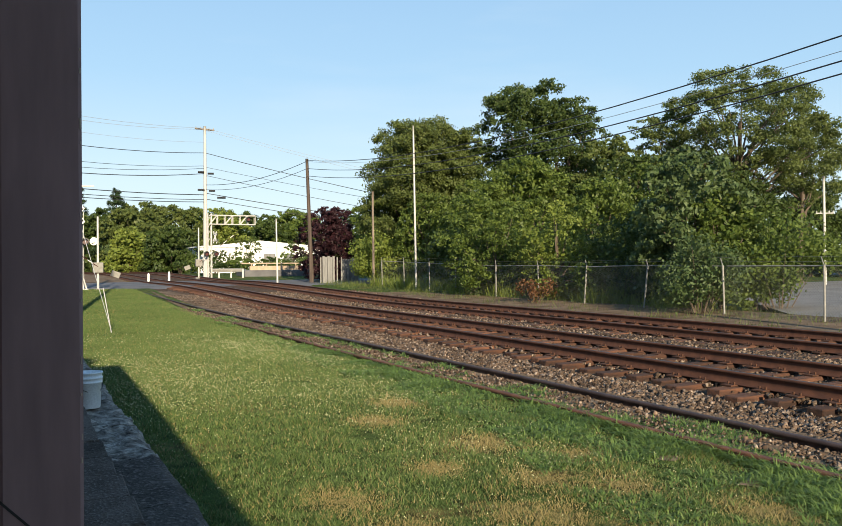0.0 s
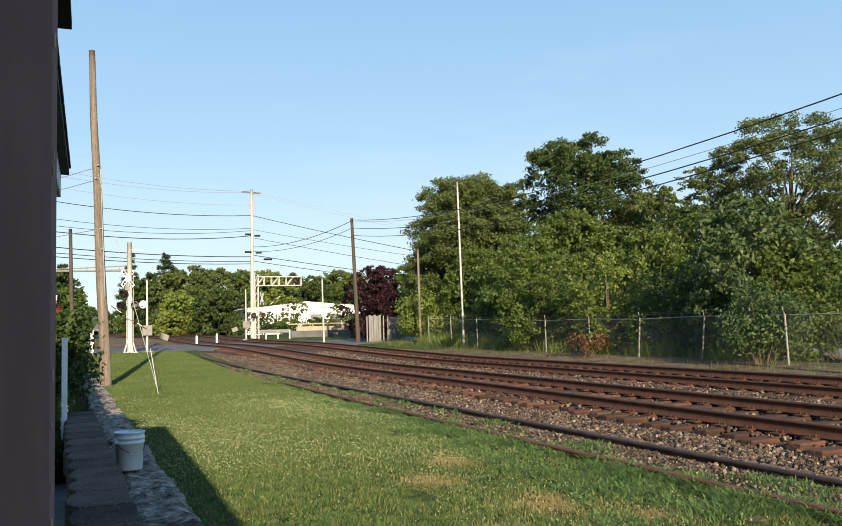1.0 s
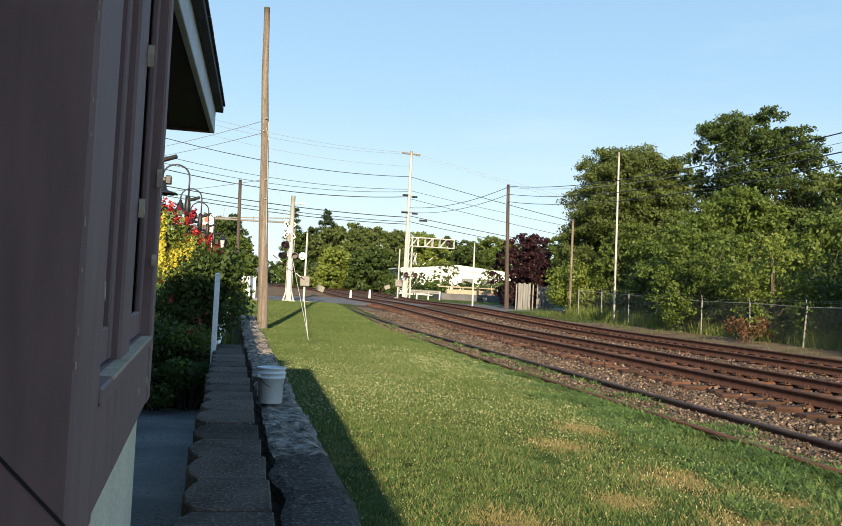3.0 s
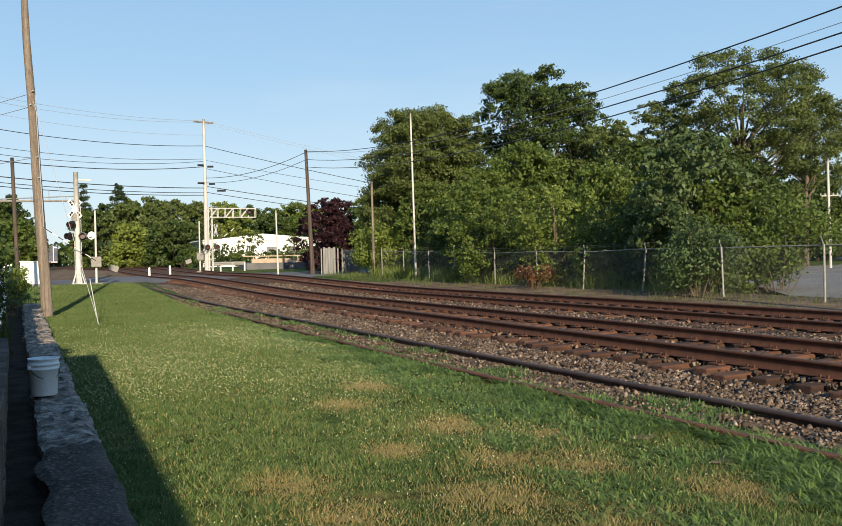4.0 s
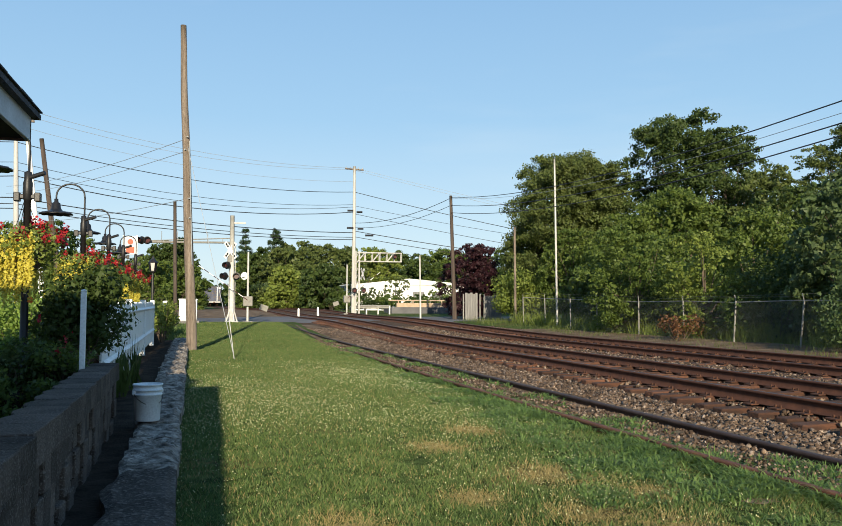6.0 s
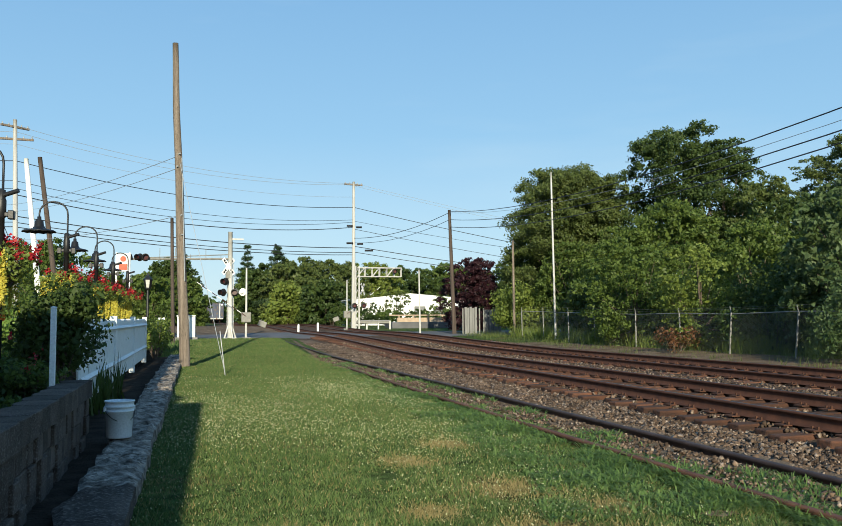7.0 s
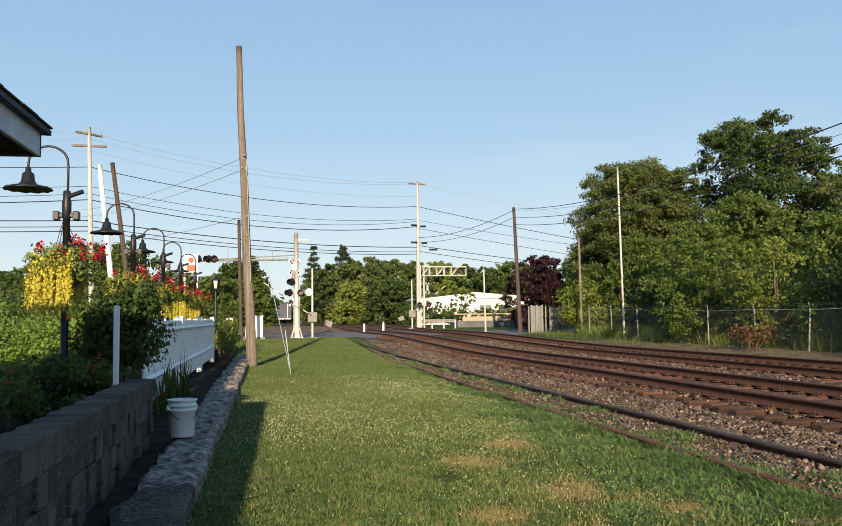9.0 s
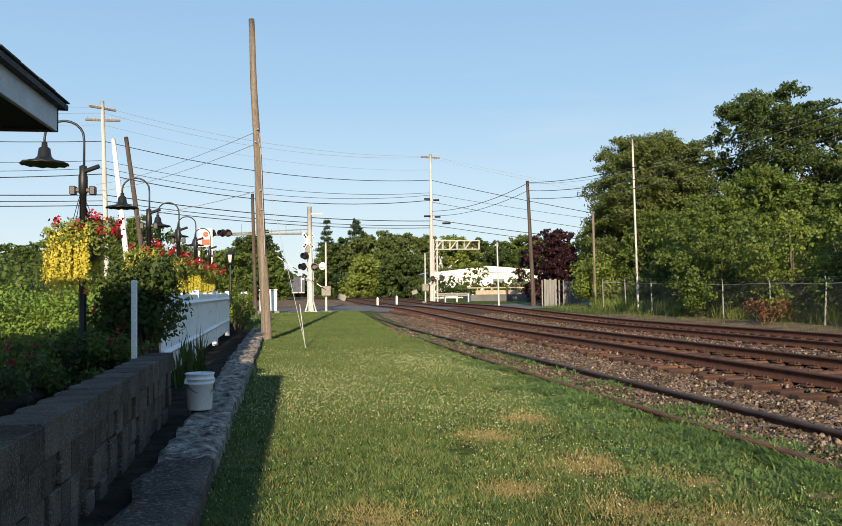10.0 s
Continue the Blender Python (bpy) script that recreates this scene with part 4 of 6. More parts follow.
# ---- chain-link fence along the far side ----
def chain_fence():
    f = thing("chain_link_fence", "old chain-link fence with leaning galvanised posts", "fence")

    def fx(y):
        return 10.6 + 0.012 * y
    ys = [3.5, 6.6, 9.6, 12.4, 16.0, 19.8, 23.3, 26.5, 30.2, 34.3, 37.5, 41.0, 44.5]
    for i, y in enumerate(ys):
        lean = (0, 0, 0.02, -0.02, 0.03, -0.28, -0.22, 0.05, -0.05, 0.04, 0, 0.03, 0)[i]
        bm = bmesh.new()
        zb = rise(y)
        rod(bm, [(fx(y), y, zb - 0.1), (fx(y) - 0.03, y + lean, 1.62 + zb)], 0.03, 8)
        rod(bm, [(fx(y) - 0.03, y + lean, 1.6 + zb), (fx(y) + 0.02, y + lean + 0.14, 1.84 + zb)], 0.014, 6)
        part("post", bm, M_MESH2, f)
    bm = bmesh.new()
    rod(bm, [(fx(y), y, 1.60 + rise(y) + 0.03 * math.sin(y)) for y in ys], 0.018, 6)
    part("top_rail", bm, M_MESH2, f, smooth=True)
    for k in range(2):
        bm = bmesh.new()
        rod(bm, [(fx(y) + 0.03 * k, y, 1.72 + 0.1 * k + rise(y) + 0.04 * math.sin(y * 2 + k)) for y in ys], 0.003, 4)
        part("barbed_wire", bm, M_MESH, f)
    v, q = [], []
    y = 3.5
    while y < 44.5:
        for s in (1, -1):
            h, t = 1.55, 0.0028
            y0, y1 = (y, y + h) if s > 0 else (y + h, y)
            z0, z1 = 0.04 + rise(y), 0.04 + h + rise(y)
            n = len(v)
            v += [(fx(y) + 0.02, y0 - t, z0), (fx(y) + 0.02, y0 + t, z0), (fx(y) + 0.02 + 0.004 * s, y1 + t, z1), (fx(y) + 0.02 + 0.004 * s, y1 - t, z1)]
            q.append((n, n + 1, n + 2, n + 3))
        y += 0.085
    tagged(array_mesh("wire_mesh", v, q, M_MESH, f, "fine diamond wire mesh"), kind="stuff")
    for x0, y0, n, top in ((10.45, 54.2, 5, 2.35), (11.75, 53.8, 7, 2.2)):
        for k in range(n):
            bm = bmesh.new()
            box(bm, (x0 + k * 0.19, y0 + 0.02 * (k % 2), 0.25), (x0 + k * 0.19 + 0.175, y0 + 0.025 + 0.02 * (k % 2), top + random.uniform(-0.05, 0.05)), 0.004)
            part("board", bm, M_FENCEGREY, f, "grey weathered board")
    for x0, y0 in ((11.5, 54.0), (11.65, 53.5), (10.35, 54.3)):
        bm = bmesh.new()
        rod(bm, [(x0, y0, 0.2), (x0, y0, 2.3)], 0.05, 8)
        part("post", bm, M_MESH2, f)


M_MESH2 = mat("dull_galvanised", (0.19, 0.185, 0.17), (0.27, 0.265, 0.245), 0.7, 8, metal=0.3, bump=0.05)
M_MESH = mat("dull_wire", (0.16, 0.16, 0.15), (0.22, 0.22, 0.20), 0.7, 8, metal=0.3, bump=0)
M_FENCEGREY = mat("grey_board", (0.13, 0.13, 0.127), (0.20, 0.20, 0.195), 0.9, 3, bump=0.4, fine=30, stretch=(3, 3, 0.3))
chain_fence()

# undergrowth behind and before the fence
for i in range(23):
    y = 17.4 + i * 0.98
    h = random.uniform(1.4, 2.9) if i % 3 else random.uniform(2.4, 3.6)
    x = 12.0 + 0.012 * y + random.uniform(0.3, 2.6) + (2.6 if y > 33 else 0)
    m = (M_LF_MID, M_LF_DARK, M_LF_LIGHT, M_LF_OLIVE, M_LF_DARK)[i % 5]
    shrub("shrub", ("dense green undergrowth shrub behind the wire fence", "dark leafy undergrowth shrub behind the wire fence", "light green undergrowth shrub behind the wire fence", "olive undergrowth shrub behind the wire fence", "dark leafy undergrowth shrub behind the wire fence")[i % 5], x, y, rise(y) * 0.6, h, h * 1.25, m, 0.15, 520, 11)
for i in range(15):
    a = 28.0 + i * 1.3
    x, y = by_ray(a, 46 + 8 * (i % 3))
    shrub("shrub", "tall dark thicket at the foot of the trees", x, y, 0.2, random.uniform(2.6, 4.2), 5.0, (M_LF_DARK, M_LF_MID)[i % 2], 0.24, 190, 14)
for az, d, h in ((46.6, 78, 3.2), (48.4, 80, 3.0), (50.2, 81, 3.4), (52, 80, 3.1), (53.8, 81, 3.3), (55.8, 82, 3.0), (57.8, 82, 3.4), (60, 82, 3.1), (62, 82, 3.3)):
    x, y = by_ray(az, d)
    shrub("shrub", "roadside bush past the parking lot", x, y, 0.25, h, 5.2, M_LF_MID, 0.24, 170, 14)
shrub("shrub", "rust-coloured dying bush at the fence", 10.1, 25.6, 0.05, 1.15, 1.9, M_LF_RUST, 0.09, 700, 12)
shrub("shrub", "bright green bush by the purple tree", 12.7, 49.6, 0.4, 3.5, 3.4, M_LF_LIGHT, 0.2, 520, 18)
shrub("shrub", "leafy bush growing through the fence", 10.7, 16.9, 0.05, 2.6, 2.4, M_LF_SILVER, 0.12, 600, 14)

# ---- trees far behind the crossing and on the garden side ----
FAR = (
    (-14, 118, 8.5, 9, M_LF_MID), (-12.5, 112, 9.2, 8, M_LF_DARK), (3.0, 108, 8.6, 8, M_LF_OLIVE), (4.5, 112, 9.4, 9, M_LF_OLIVE), (10, 118, 9.6, 10, M_LF_OLIVE),
    (16, 122, 9.8, 10, M_LF_LIGHT), (23, 126, 9.4, 11, M_LF_DARK), (30, 128, 10.2, 12, M_LF_MID), (1.5, 98, 5.6, 5.2, M_LF_LIGHT), (-11, 96, 5.8, 6, M_LF_MID), (5.5, 94, 5.6, 6, M_LF_DARK), (-0.4, 115, 8.6, 6.5, M_LF_DARK), (-1.5, 128, 8.6, 5, M_LF_MID),
    (-34, 120, 7.5, 12, M_LF_MID), (-46, 118, 8, 14, M_LF_DARK), (-26, 130, 6.0, 12, M_LF_MID), (38, 120, 10, 12, M_LF_MID),
)
for i, (x, y, h, w, m) in enumerate(FAR):
    tree("tree", "roadside tree in the woods beyond the crossing", x, y, rise(y) - 0.2, h * 1.02, w * 1.1, m, 0.0, 0.36, 170, 40)
for x, y, h in ((1.3, 112, 11.2), (-1.4, 150, 14.6), (-11.5, 118, 10.2)):
    t = thing("pine_tree", "dark pine with tiered branches beyond the crossing", "tree", at=(x, y, rise(y)))
    bm = bmesh.new()
    rod(bm, [(0, 0, -0.1), (0, 0, h * 0.92)], [0.2, 0.03], 8)
    part("trunk", bm, M_BARK, t)
    bl = []
    for k in range(11):
        zz = h * (0.24 + 0.071 * k)
        rr = (1 - k / 12.5) * 3.2 * random.uniform(0.7, 1.15)
        for j in range(6):
            a = j * 1.047 + k * 0.6 + random.uniform(-0.4, 0.4)
            for q in (0.35, 0.75):
                bl.append((rr * q * math.cos(a), rr * q * math.sin(a), zz + 0.12 * rr * q + random.uniform(-0.25, 0.25), rr * 0.42, rr * 0.42, 0.28 + 0.11 * rr))
    c, o = clump_points(bl, 520, 0.4)
    v, f = leaf_arrays(c, o, 0.3, 0.25)
    array_mesh("crown", v, f, M_LF_PINE, t)
for x, y, h, w in ((-16.5, 52, 6.3, 6.0), (-13.6, 54, 4.6, 4.6), (-20, 62, 7, 7), (-32, 56, 6.0, 8), (-38, 60, 7.2, 8), (-26, 60, 5.2, 7), (-11.2, 53, 4.2, 4.0)):
    tree("tree", "leafy roadside tree beyond the garden", x, y, rise(y), h, w, M_LF_MID, 0.05, 0.26, 150, 28)
# woods along the horizon
cs, outs = [], []
for i in range(150):
    a = radians(-75 + i * 1.0)
    d = 240 + 30 * math.sin(i * 1.7)
    hh = 7 + 3 * noise.noise((i * 0.3, 0, 0))
    bl = [(d * math.sin(a) + random.uniform(-4, 4), d * math.cos(a), rise(300) - 1 + hh * k, 5.5, 3.5, hh * 0.42) for k in (0.25, 0.6)]
    c, o = clump_points(bl, 8, 0.6)
    cs.append(c)
    outs.append(o)
v, f = leaf_arrays(np.concatenate(cs), np.concatenate(outs), 1.5, 0.7)
tagged(array_mesh("distant_woods", v, f, M_LF_DARK), "distant dark green belt of woods", "woods", kind="stuff")

# ---- level crossing equipment ----
def disc(bm, c, r, d, depth=0.04, sides=18):
    d = Vector(d).normalized()
    rod(bm, [Vector(c) - d * depth / 2, Vector(c) + d * depth / 2], r, sides)


def flasher(parent, c, d=(0, -1, 0), back=None):
    c, d = Vector(c), Vector(d)
    bm = bmesh.new()
    disc(bm, c, 0.23, d, 0.03)
    f = part("light_backboard", bm, back or M_BLACK, parent)
    bm = bmesh.new()
    rod(bm, [c + d * 0.02, c + d * 0.30], [0.16, 0.17], 14, False)
    rod(bm, [c, c - d * 0.2], [0.15, 0.09], 12)
    part("visor", bm, back or M_BLACK, f)
    bm = bmesh.new()
    disc(bm, c + d * 0.03, 0.14, d, 0.02)
    part("lens", bm, M_LENS, f, "dark red signal lens")


def crossbuck(parent, c, turn=0.0):
    for s in (1, -1):
        bm = bmesh.new()
        m = Matrix.Translation(c) @ Matrix.Rotation(turn, 4, "Z") @ Matrix.Rotation(s * radians(50), 4, "Y")
        box(bm, (-0.6, -0.012 - 0.012 * s, -0.115), (0.6, 0.0 - 0.012 * s, 0.115), 0, m)
        b = part("crossbuck_blade", bm, M_WHITE, parent, "white crossbuck blade with black lettering bars")
        for k in (-0.45, -0.3, 0.28, 0.43):
            bm = bmesh.new()
            box(bm, (k - 0.06, -0.016 - 0.012 * s, -0.06), (k + 0.06, -0.0125 - 0.012 * s, 0.06), 0, m)
            part("lettering", bm, M_BLACK, b)


def signal_mast():
    z0 = 0.45
    e = thing("crossing_signal", "silver crossing signal with cantilever arm, flashing lights and crossbuck", "crossing signal", at=(-6.05, 48, z0))
    bm = bmesh.new()
    rod(bm, [(0, 0, 0), (-0.04, 0, 6.35)], [0.15, 0.13], 14)
    part("mast", bm, M_SILVER, e, smooth=True)
    bm = bmesh.new()
    for a in range(4):
        t = a * math.pi / 2 + 0.4
        rod(bm, [(0.35 * math.cos(t), 0.35 * math.sin(t), 0), (0.12 * math.cos(t), 0.12 * math.sin(t), 0.75)], [0.05, 0.04], 6)
    box(bm, (-0.4, -0.4, -0.2), (0.4, 0.4, 0.02), 0.02)
    part("base", bm, M_SILVER, e)
    bm = bmesh.new()
    box(bm, (-0.1, -0.06, 5.86), (0.75, 0.06, 5.96), 0.01)
    part("bracket", bm, M_SILVER, e)
    bm = bmesh.new()
    rod(bm, [(-0.1, 0, 4.72), (-5.9, -0.3, 4.62)], 0.06, 8)
    rod(bm, [(-0.1, 0, 4.98), (-5.4, -0.3, 4.68)], 0.03, 6)
    for k in range(6):
        t = 0.1 + k * 0.15
        rod(bm, [(-5.8 * t, -0.3 * t, 4.62), (-5.8 * t, -0.3 * t, 5.3 if k in (1, 3, 4) else 4.95)], 0.018, 5)
    part("cantilever_arm", bm, M_GATEBOX, e, "long horizontal arm over the road")
    for dx in (-5.75, -5.15, -4.85):
        flasher(e, (dx, -0.4, 4.72), (0.15 if dx > -5 else -0.6, -0.9, 0))
    for p, d, bk in (((-0.42, -0.25, 2.7), (-0.7, -0.7, 0), None), ((0.24, -0.25, 2.7), (-0.1, -1, 0), None), ((0.72, 0.1, 2.74), (0.5, 0.85, 0), M_WHITE), ((-0.30, -0.2, 3.35), (-0.6, -0.8, 0), None)):
        flasher(e, p, d, bk)
    bm = bmesh.new()
    box(bm, (-0.30, -0.16, 3.55), (-0.02, 0.10, 4.0), 0.02)
    part("junction_box", bm, M_GATEBOX, e, "grey junction box on the mast")
    for k in range(9):
        bm = bmesh.new()
        rod(bm, [(-0.18, 0.2, 0.9 + 0.42 * k), (0.18, 0.2, 0.9 + 0.42 * k)], 0.014, 5)
        part("ladder_rung", bm, M_SILVER, e)
    for sx in (-0.18, 0.18):
        bm = bmesh.new()
        rod(bm, [(sx, 0.2, 0.6), (sx, 0.2, 4.7)], 0.018, 6)
        part("ladder_rail", bm, M_SILVER, e)
    bm = bmesh.new()
    rod(bm, [(-0.4, -0.1, 2.7), (0.5, 0.05, 2.7)], 0.035, 6)
    part("light_bracket", bm, M_SILVER, e)
    crossbuck(e, (-0.14, -0.2, 4.25), 0.6)


def gate(x, y, z, label, raised, flip):
    e = thing("crossing_gate", label, "crossing gate", at=(x, y, z))
    bm = bmesh.new()
    rod(bm, [(0, 0, -0.1), (0, 0, 4.2)], [0.07, 0.05], 10)
    part("mast", bm, M_SILVER, e)
    bm = bmesh.new()
    box(bm, (-0.28, -0.22, 0.95), (0.28, 0.22, 1.55), 0.03)
    part("gate_mechanism", bm, M_GATEBOX, e, "grey gate motor box")
    bm = bmesh.new()
    box(bm, (min(0.35 * flip, 0.85 * flip), -0.16, 0.95), (max(0.35 * flip, 0.85 * flip), -0.05, 1.3), 0.02, Matrix.Rotation(0.35 * flip, 4, "Y"))
    part("counterweight", bm, M_GATEBOX, e)
    arm_dir = Vector((-flip * math.cos(raised), -0.25, math.sin(raised)))
    for k in range(10):
        bm = bmesh.new()
        rod(bm, [Vector((0, -0.2, 1.3)) + arm_dir * (0.35 * k), Vector((0, -0.2, 1.3)) + arm_dir * (0.35 * k + 0.349)], 0.022, 6)
        part("gate_arm", bm, M_WHITE if k % 2 else M_LENS, e, "red and white gate arm section")
    bm = bmesh.new()
    box(bm, (-0.3, -0.3, -0.25), (0.3, 0.3, 0.05), 0.02)
    part("footing", bm, M_CONC, e)


M_GATEBOX = mat("gate_box_grey", (0.15, 0.145, 0.13), (0.22, 0.21, 0.19), 0.7, 5, bump=0.1)
M_LENS = mat("signal_red", (0.035, 0.008, 0.008), (0.06, 0.010, 0.010), 0.3, 5, bump=0)
signal_mast()
gate(-5.12, 48, 0.42, "crossing gate with motor box and raised striped arm", radians(35), 1)
gate(4.0, 67.5, 0.75, "crossing gate on the far side of the road", radians(40), -1)
e = thing("crossing_signal", "silver truss signal bridge over the far road lane", "signal", at=(4.9, 67.5, 0.75))
bm = bmesh.new()
for dx, dy in ((-0.15, -0.15), (0.15, -0.15), (-0.15, 0.15), (0.15, 0.15)):
    rod(bm, [(dx, dy, 0), (dx, dy, 5.4)], 0.045, 6)
for k in range(9):
    rod(bm, [(-0.15, -0.15, 0.6 * k), (0.15, -0.15, 0.6 * k + 0.6)], 0.02, 5)
part("mast", bm, M_SILVER, e)
bm = bmesh.new()
for dy in (-0.2, 0.2):
    for z in (4.5, 5.25):
        rod(bm, [(0, dy, z), (3.85, dy, z)], 0.045, 6)
    for k in range(6):
        rod(bm, [(0.64 * k + 0.02, dy, 4.5), (0.64 * k + (0.62 if k % 2 == 0 else 0.02), dy, 5.25)], 0.03, 5)
        rod(bm, [(0.64 * k + 0.64, dy, 4.5), (0.64 * k + 0.64, dy, 5.25)], 0.03, 5)
part("truss", bm, M_SILVER, e, "horizontal lattice truss")
flasher(e, (3.2, -0.35, 4.95))
crossbuck(e, (0.4, -0.3, 3.4), 1.0)
flasher(e, (-0.3, -0.3, 2.0))
flasher(e, (0.5, -0.3, 2.0))

e = thing("equipment_cabinet", "white railway signal cabinet beside the crossing", "cabinet", at=(-8.5, 46.5, 0.42))
bm = bmesh.new()
box(bm, (-0.5, -0.5, 0.12), (0.48, 0.5, 1.3), 0.02)
part("body", bm, M_WHITE, e)
bm = bmesh.new()
box(bm, (-0.55, -0.55, 1.3), (0.52, 0.55, 1.36), 0.02)
part("lid", bm, M_WHITE, e)
bm = bmesh.new()
box(bm, (-0.5, -0.515, 0.2), (0.0, -0.50, 1.24), 0.004)
part("door", bm, M_WHITE, e)
bm = bmesh.new()
box(bm, (-0.65, -0.6, -0.15), (0.62, 0.6, 0.12), 0.01)
part("plinth", bm, M_CONC, e)
for x, y, h in ((-0.5, 63.5, 0.62), (1.1, 64.0, 0.72)):
    bm = bmesh.new()
    rod(bm, [(x, y, rise(y) - 0.1), (x, y, rise(y) + h)], [0.09, 0.08], 10)
    rod(bm, [(x, y, rise(y) + h), (x, y, rise(y) + h + 0.08)], [0.08, 0.02], 10)
    tagged(link("marker_post", bm, M_WHITE), "short white marker post beside the tracks", "marker post", "marker posts")
e = thing("guard_rail", "galvanised roadside guard rail on posts", "guard rail", at=(0, 0, 0))
bm = bmesh.new()
for z in (1.28, 1.42):
    rod(bm, [(4.9, 70, z), (8.4, 70.3, z)], 0.09, 6)
part("beam", bm, M_MESH2, e)
for k in range(4):
    bm = bmesh.new()
    box(bm, (5.1 + k * 1.05, 70.15, 0.6), (5.22 + k * 1.05, 70.35, 1.4), 0.01)
    part("post", bm, M_GALV, e)
bm = bmesh.new()
box(bm, (9.6, 73, 1.3), (17, 73.3, 1.72), 0.03)
box(bm, (8.8, 72.9, 1.9), (17, 73.0, 2.0), 0.01)
for k in range(6):
    box(bm, (9.7 + 1.4 * k, 72.92, 1.7), (9.8 + 1.4 * k, 72.98, 1.95))
tagged(link("parapet_wall", bm, mat("tan_concrete", (0.30, 0.225, 0.155), (0.40, 0.31, 0.225), 0.9, 3, bump=0.3)), "tan concrete parapet along the far road", "wall")

bm = bmesh.new()
box(bm, (9.0, 72.5, 0.3), (30, 76, 1.32), 0.05)
tagged(link("road_embankment", bm, M_ASPHALT), "grey raised road edge under the parapet", "embankment", kind="structure")

# ---- white warehouse ----
e = thing("warehouse", "long low white warehouse beyond the road", "building", at=(0, 0, 0))
bm = bmesh.new()
box(bm, (8.9, 95, 0.6), (24, 112, 4.1))
part("wall", bm, M_WHITE, e)
bm = bmesh.new()
vs = [(8.7, 94.8, 3.95), (8.7, 112.2, 3.95), (16, 112.2, 4.75), (16, 94.8, 4.75), (24.2, 112.2, 4.05), (24.2, 94.8, 4.05)]
a = [bm.verts.new(v) for v in vs]
bm.faces.new((a[0], a[3], a[2], a[1]))
bm.faces.new((a[3], a[5], a[4], a[2]))
bm.faces.new((a[0], a[5], a[3]))
part("roof", bm, M_WHITE, e, "white metal roof")
for k in range(3):
    bm = bmesh.new()
    box(bm, (16.5 + 2.4 * k, 94.93, 1.0), (17.9 + 2.4 * k, 94.99, 3.2), 0.02)
    part("door", bm, M_FENCEGREY, e, "grey loading door")
for x, y, h, w, m in ((12.4, 86, 4.0, 3.6, M_LF_OLIVE), (8.6, 84, 2.6, 3.2, M_LF_DARK), (17.5, 86, 3.6, 3.4, M_LF_MID), (10.4, 82, 1.8, 3.0, M_LF_MID), (14.5, 83, 1.9, 3.4, M_LF_DARK), (19.0, 84, 2.2, 3.4, M_LF_DARK)):
    tree("tree", "small tree before the white warehouse", x, y, 0.9, h, w, m, 0.15, 0.2, 150, 16, 0.3)

shrub("shrub", "pale flowering shrub in the woods past the crossing", 0.9, 100, rise(100), 3.4, 3.4, M_LF_SILVER, 0.26, 260, 16)
shrub("shrub", "light green shrub in the woods past the crossing", 3.6, 96, rise(96), 2.6, 3.6, M_LF_LIGHT, 0.26, 220, 14)
for i in range(9):
    shrub("shrub", "clipped green hedge bush below the warehouse", 4.6 + i * 1.9, 81 + 0.3 * (i % 3), 0.85, 1.55 + 0.3 * (i % 2), 2.3, (M_LF_DARK, M_LF_MID)[i % 2], 0.2, 260, 9)

# ---- train going away on the near main track ----
M_CAR = mat("car_blue_grey", (0.026, 0.034, 0.066), (0.050, 0.062, 0.10), 0.6, 0.8, bump=0.15, c3=(0.07, 0.055, 0.045), fine=2.2)
M_CAR2 = mat("car_brown", (0.06, 0.045, 0.04), (0.10, 0.075, 0.06), 0.65, 0.8, bump=0.15, c3=(0.05, 0.06, 0.09), fine=2.2)


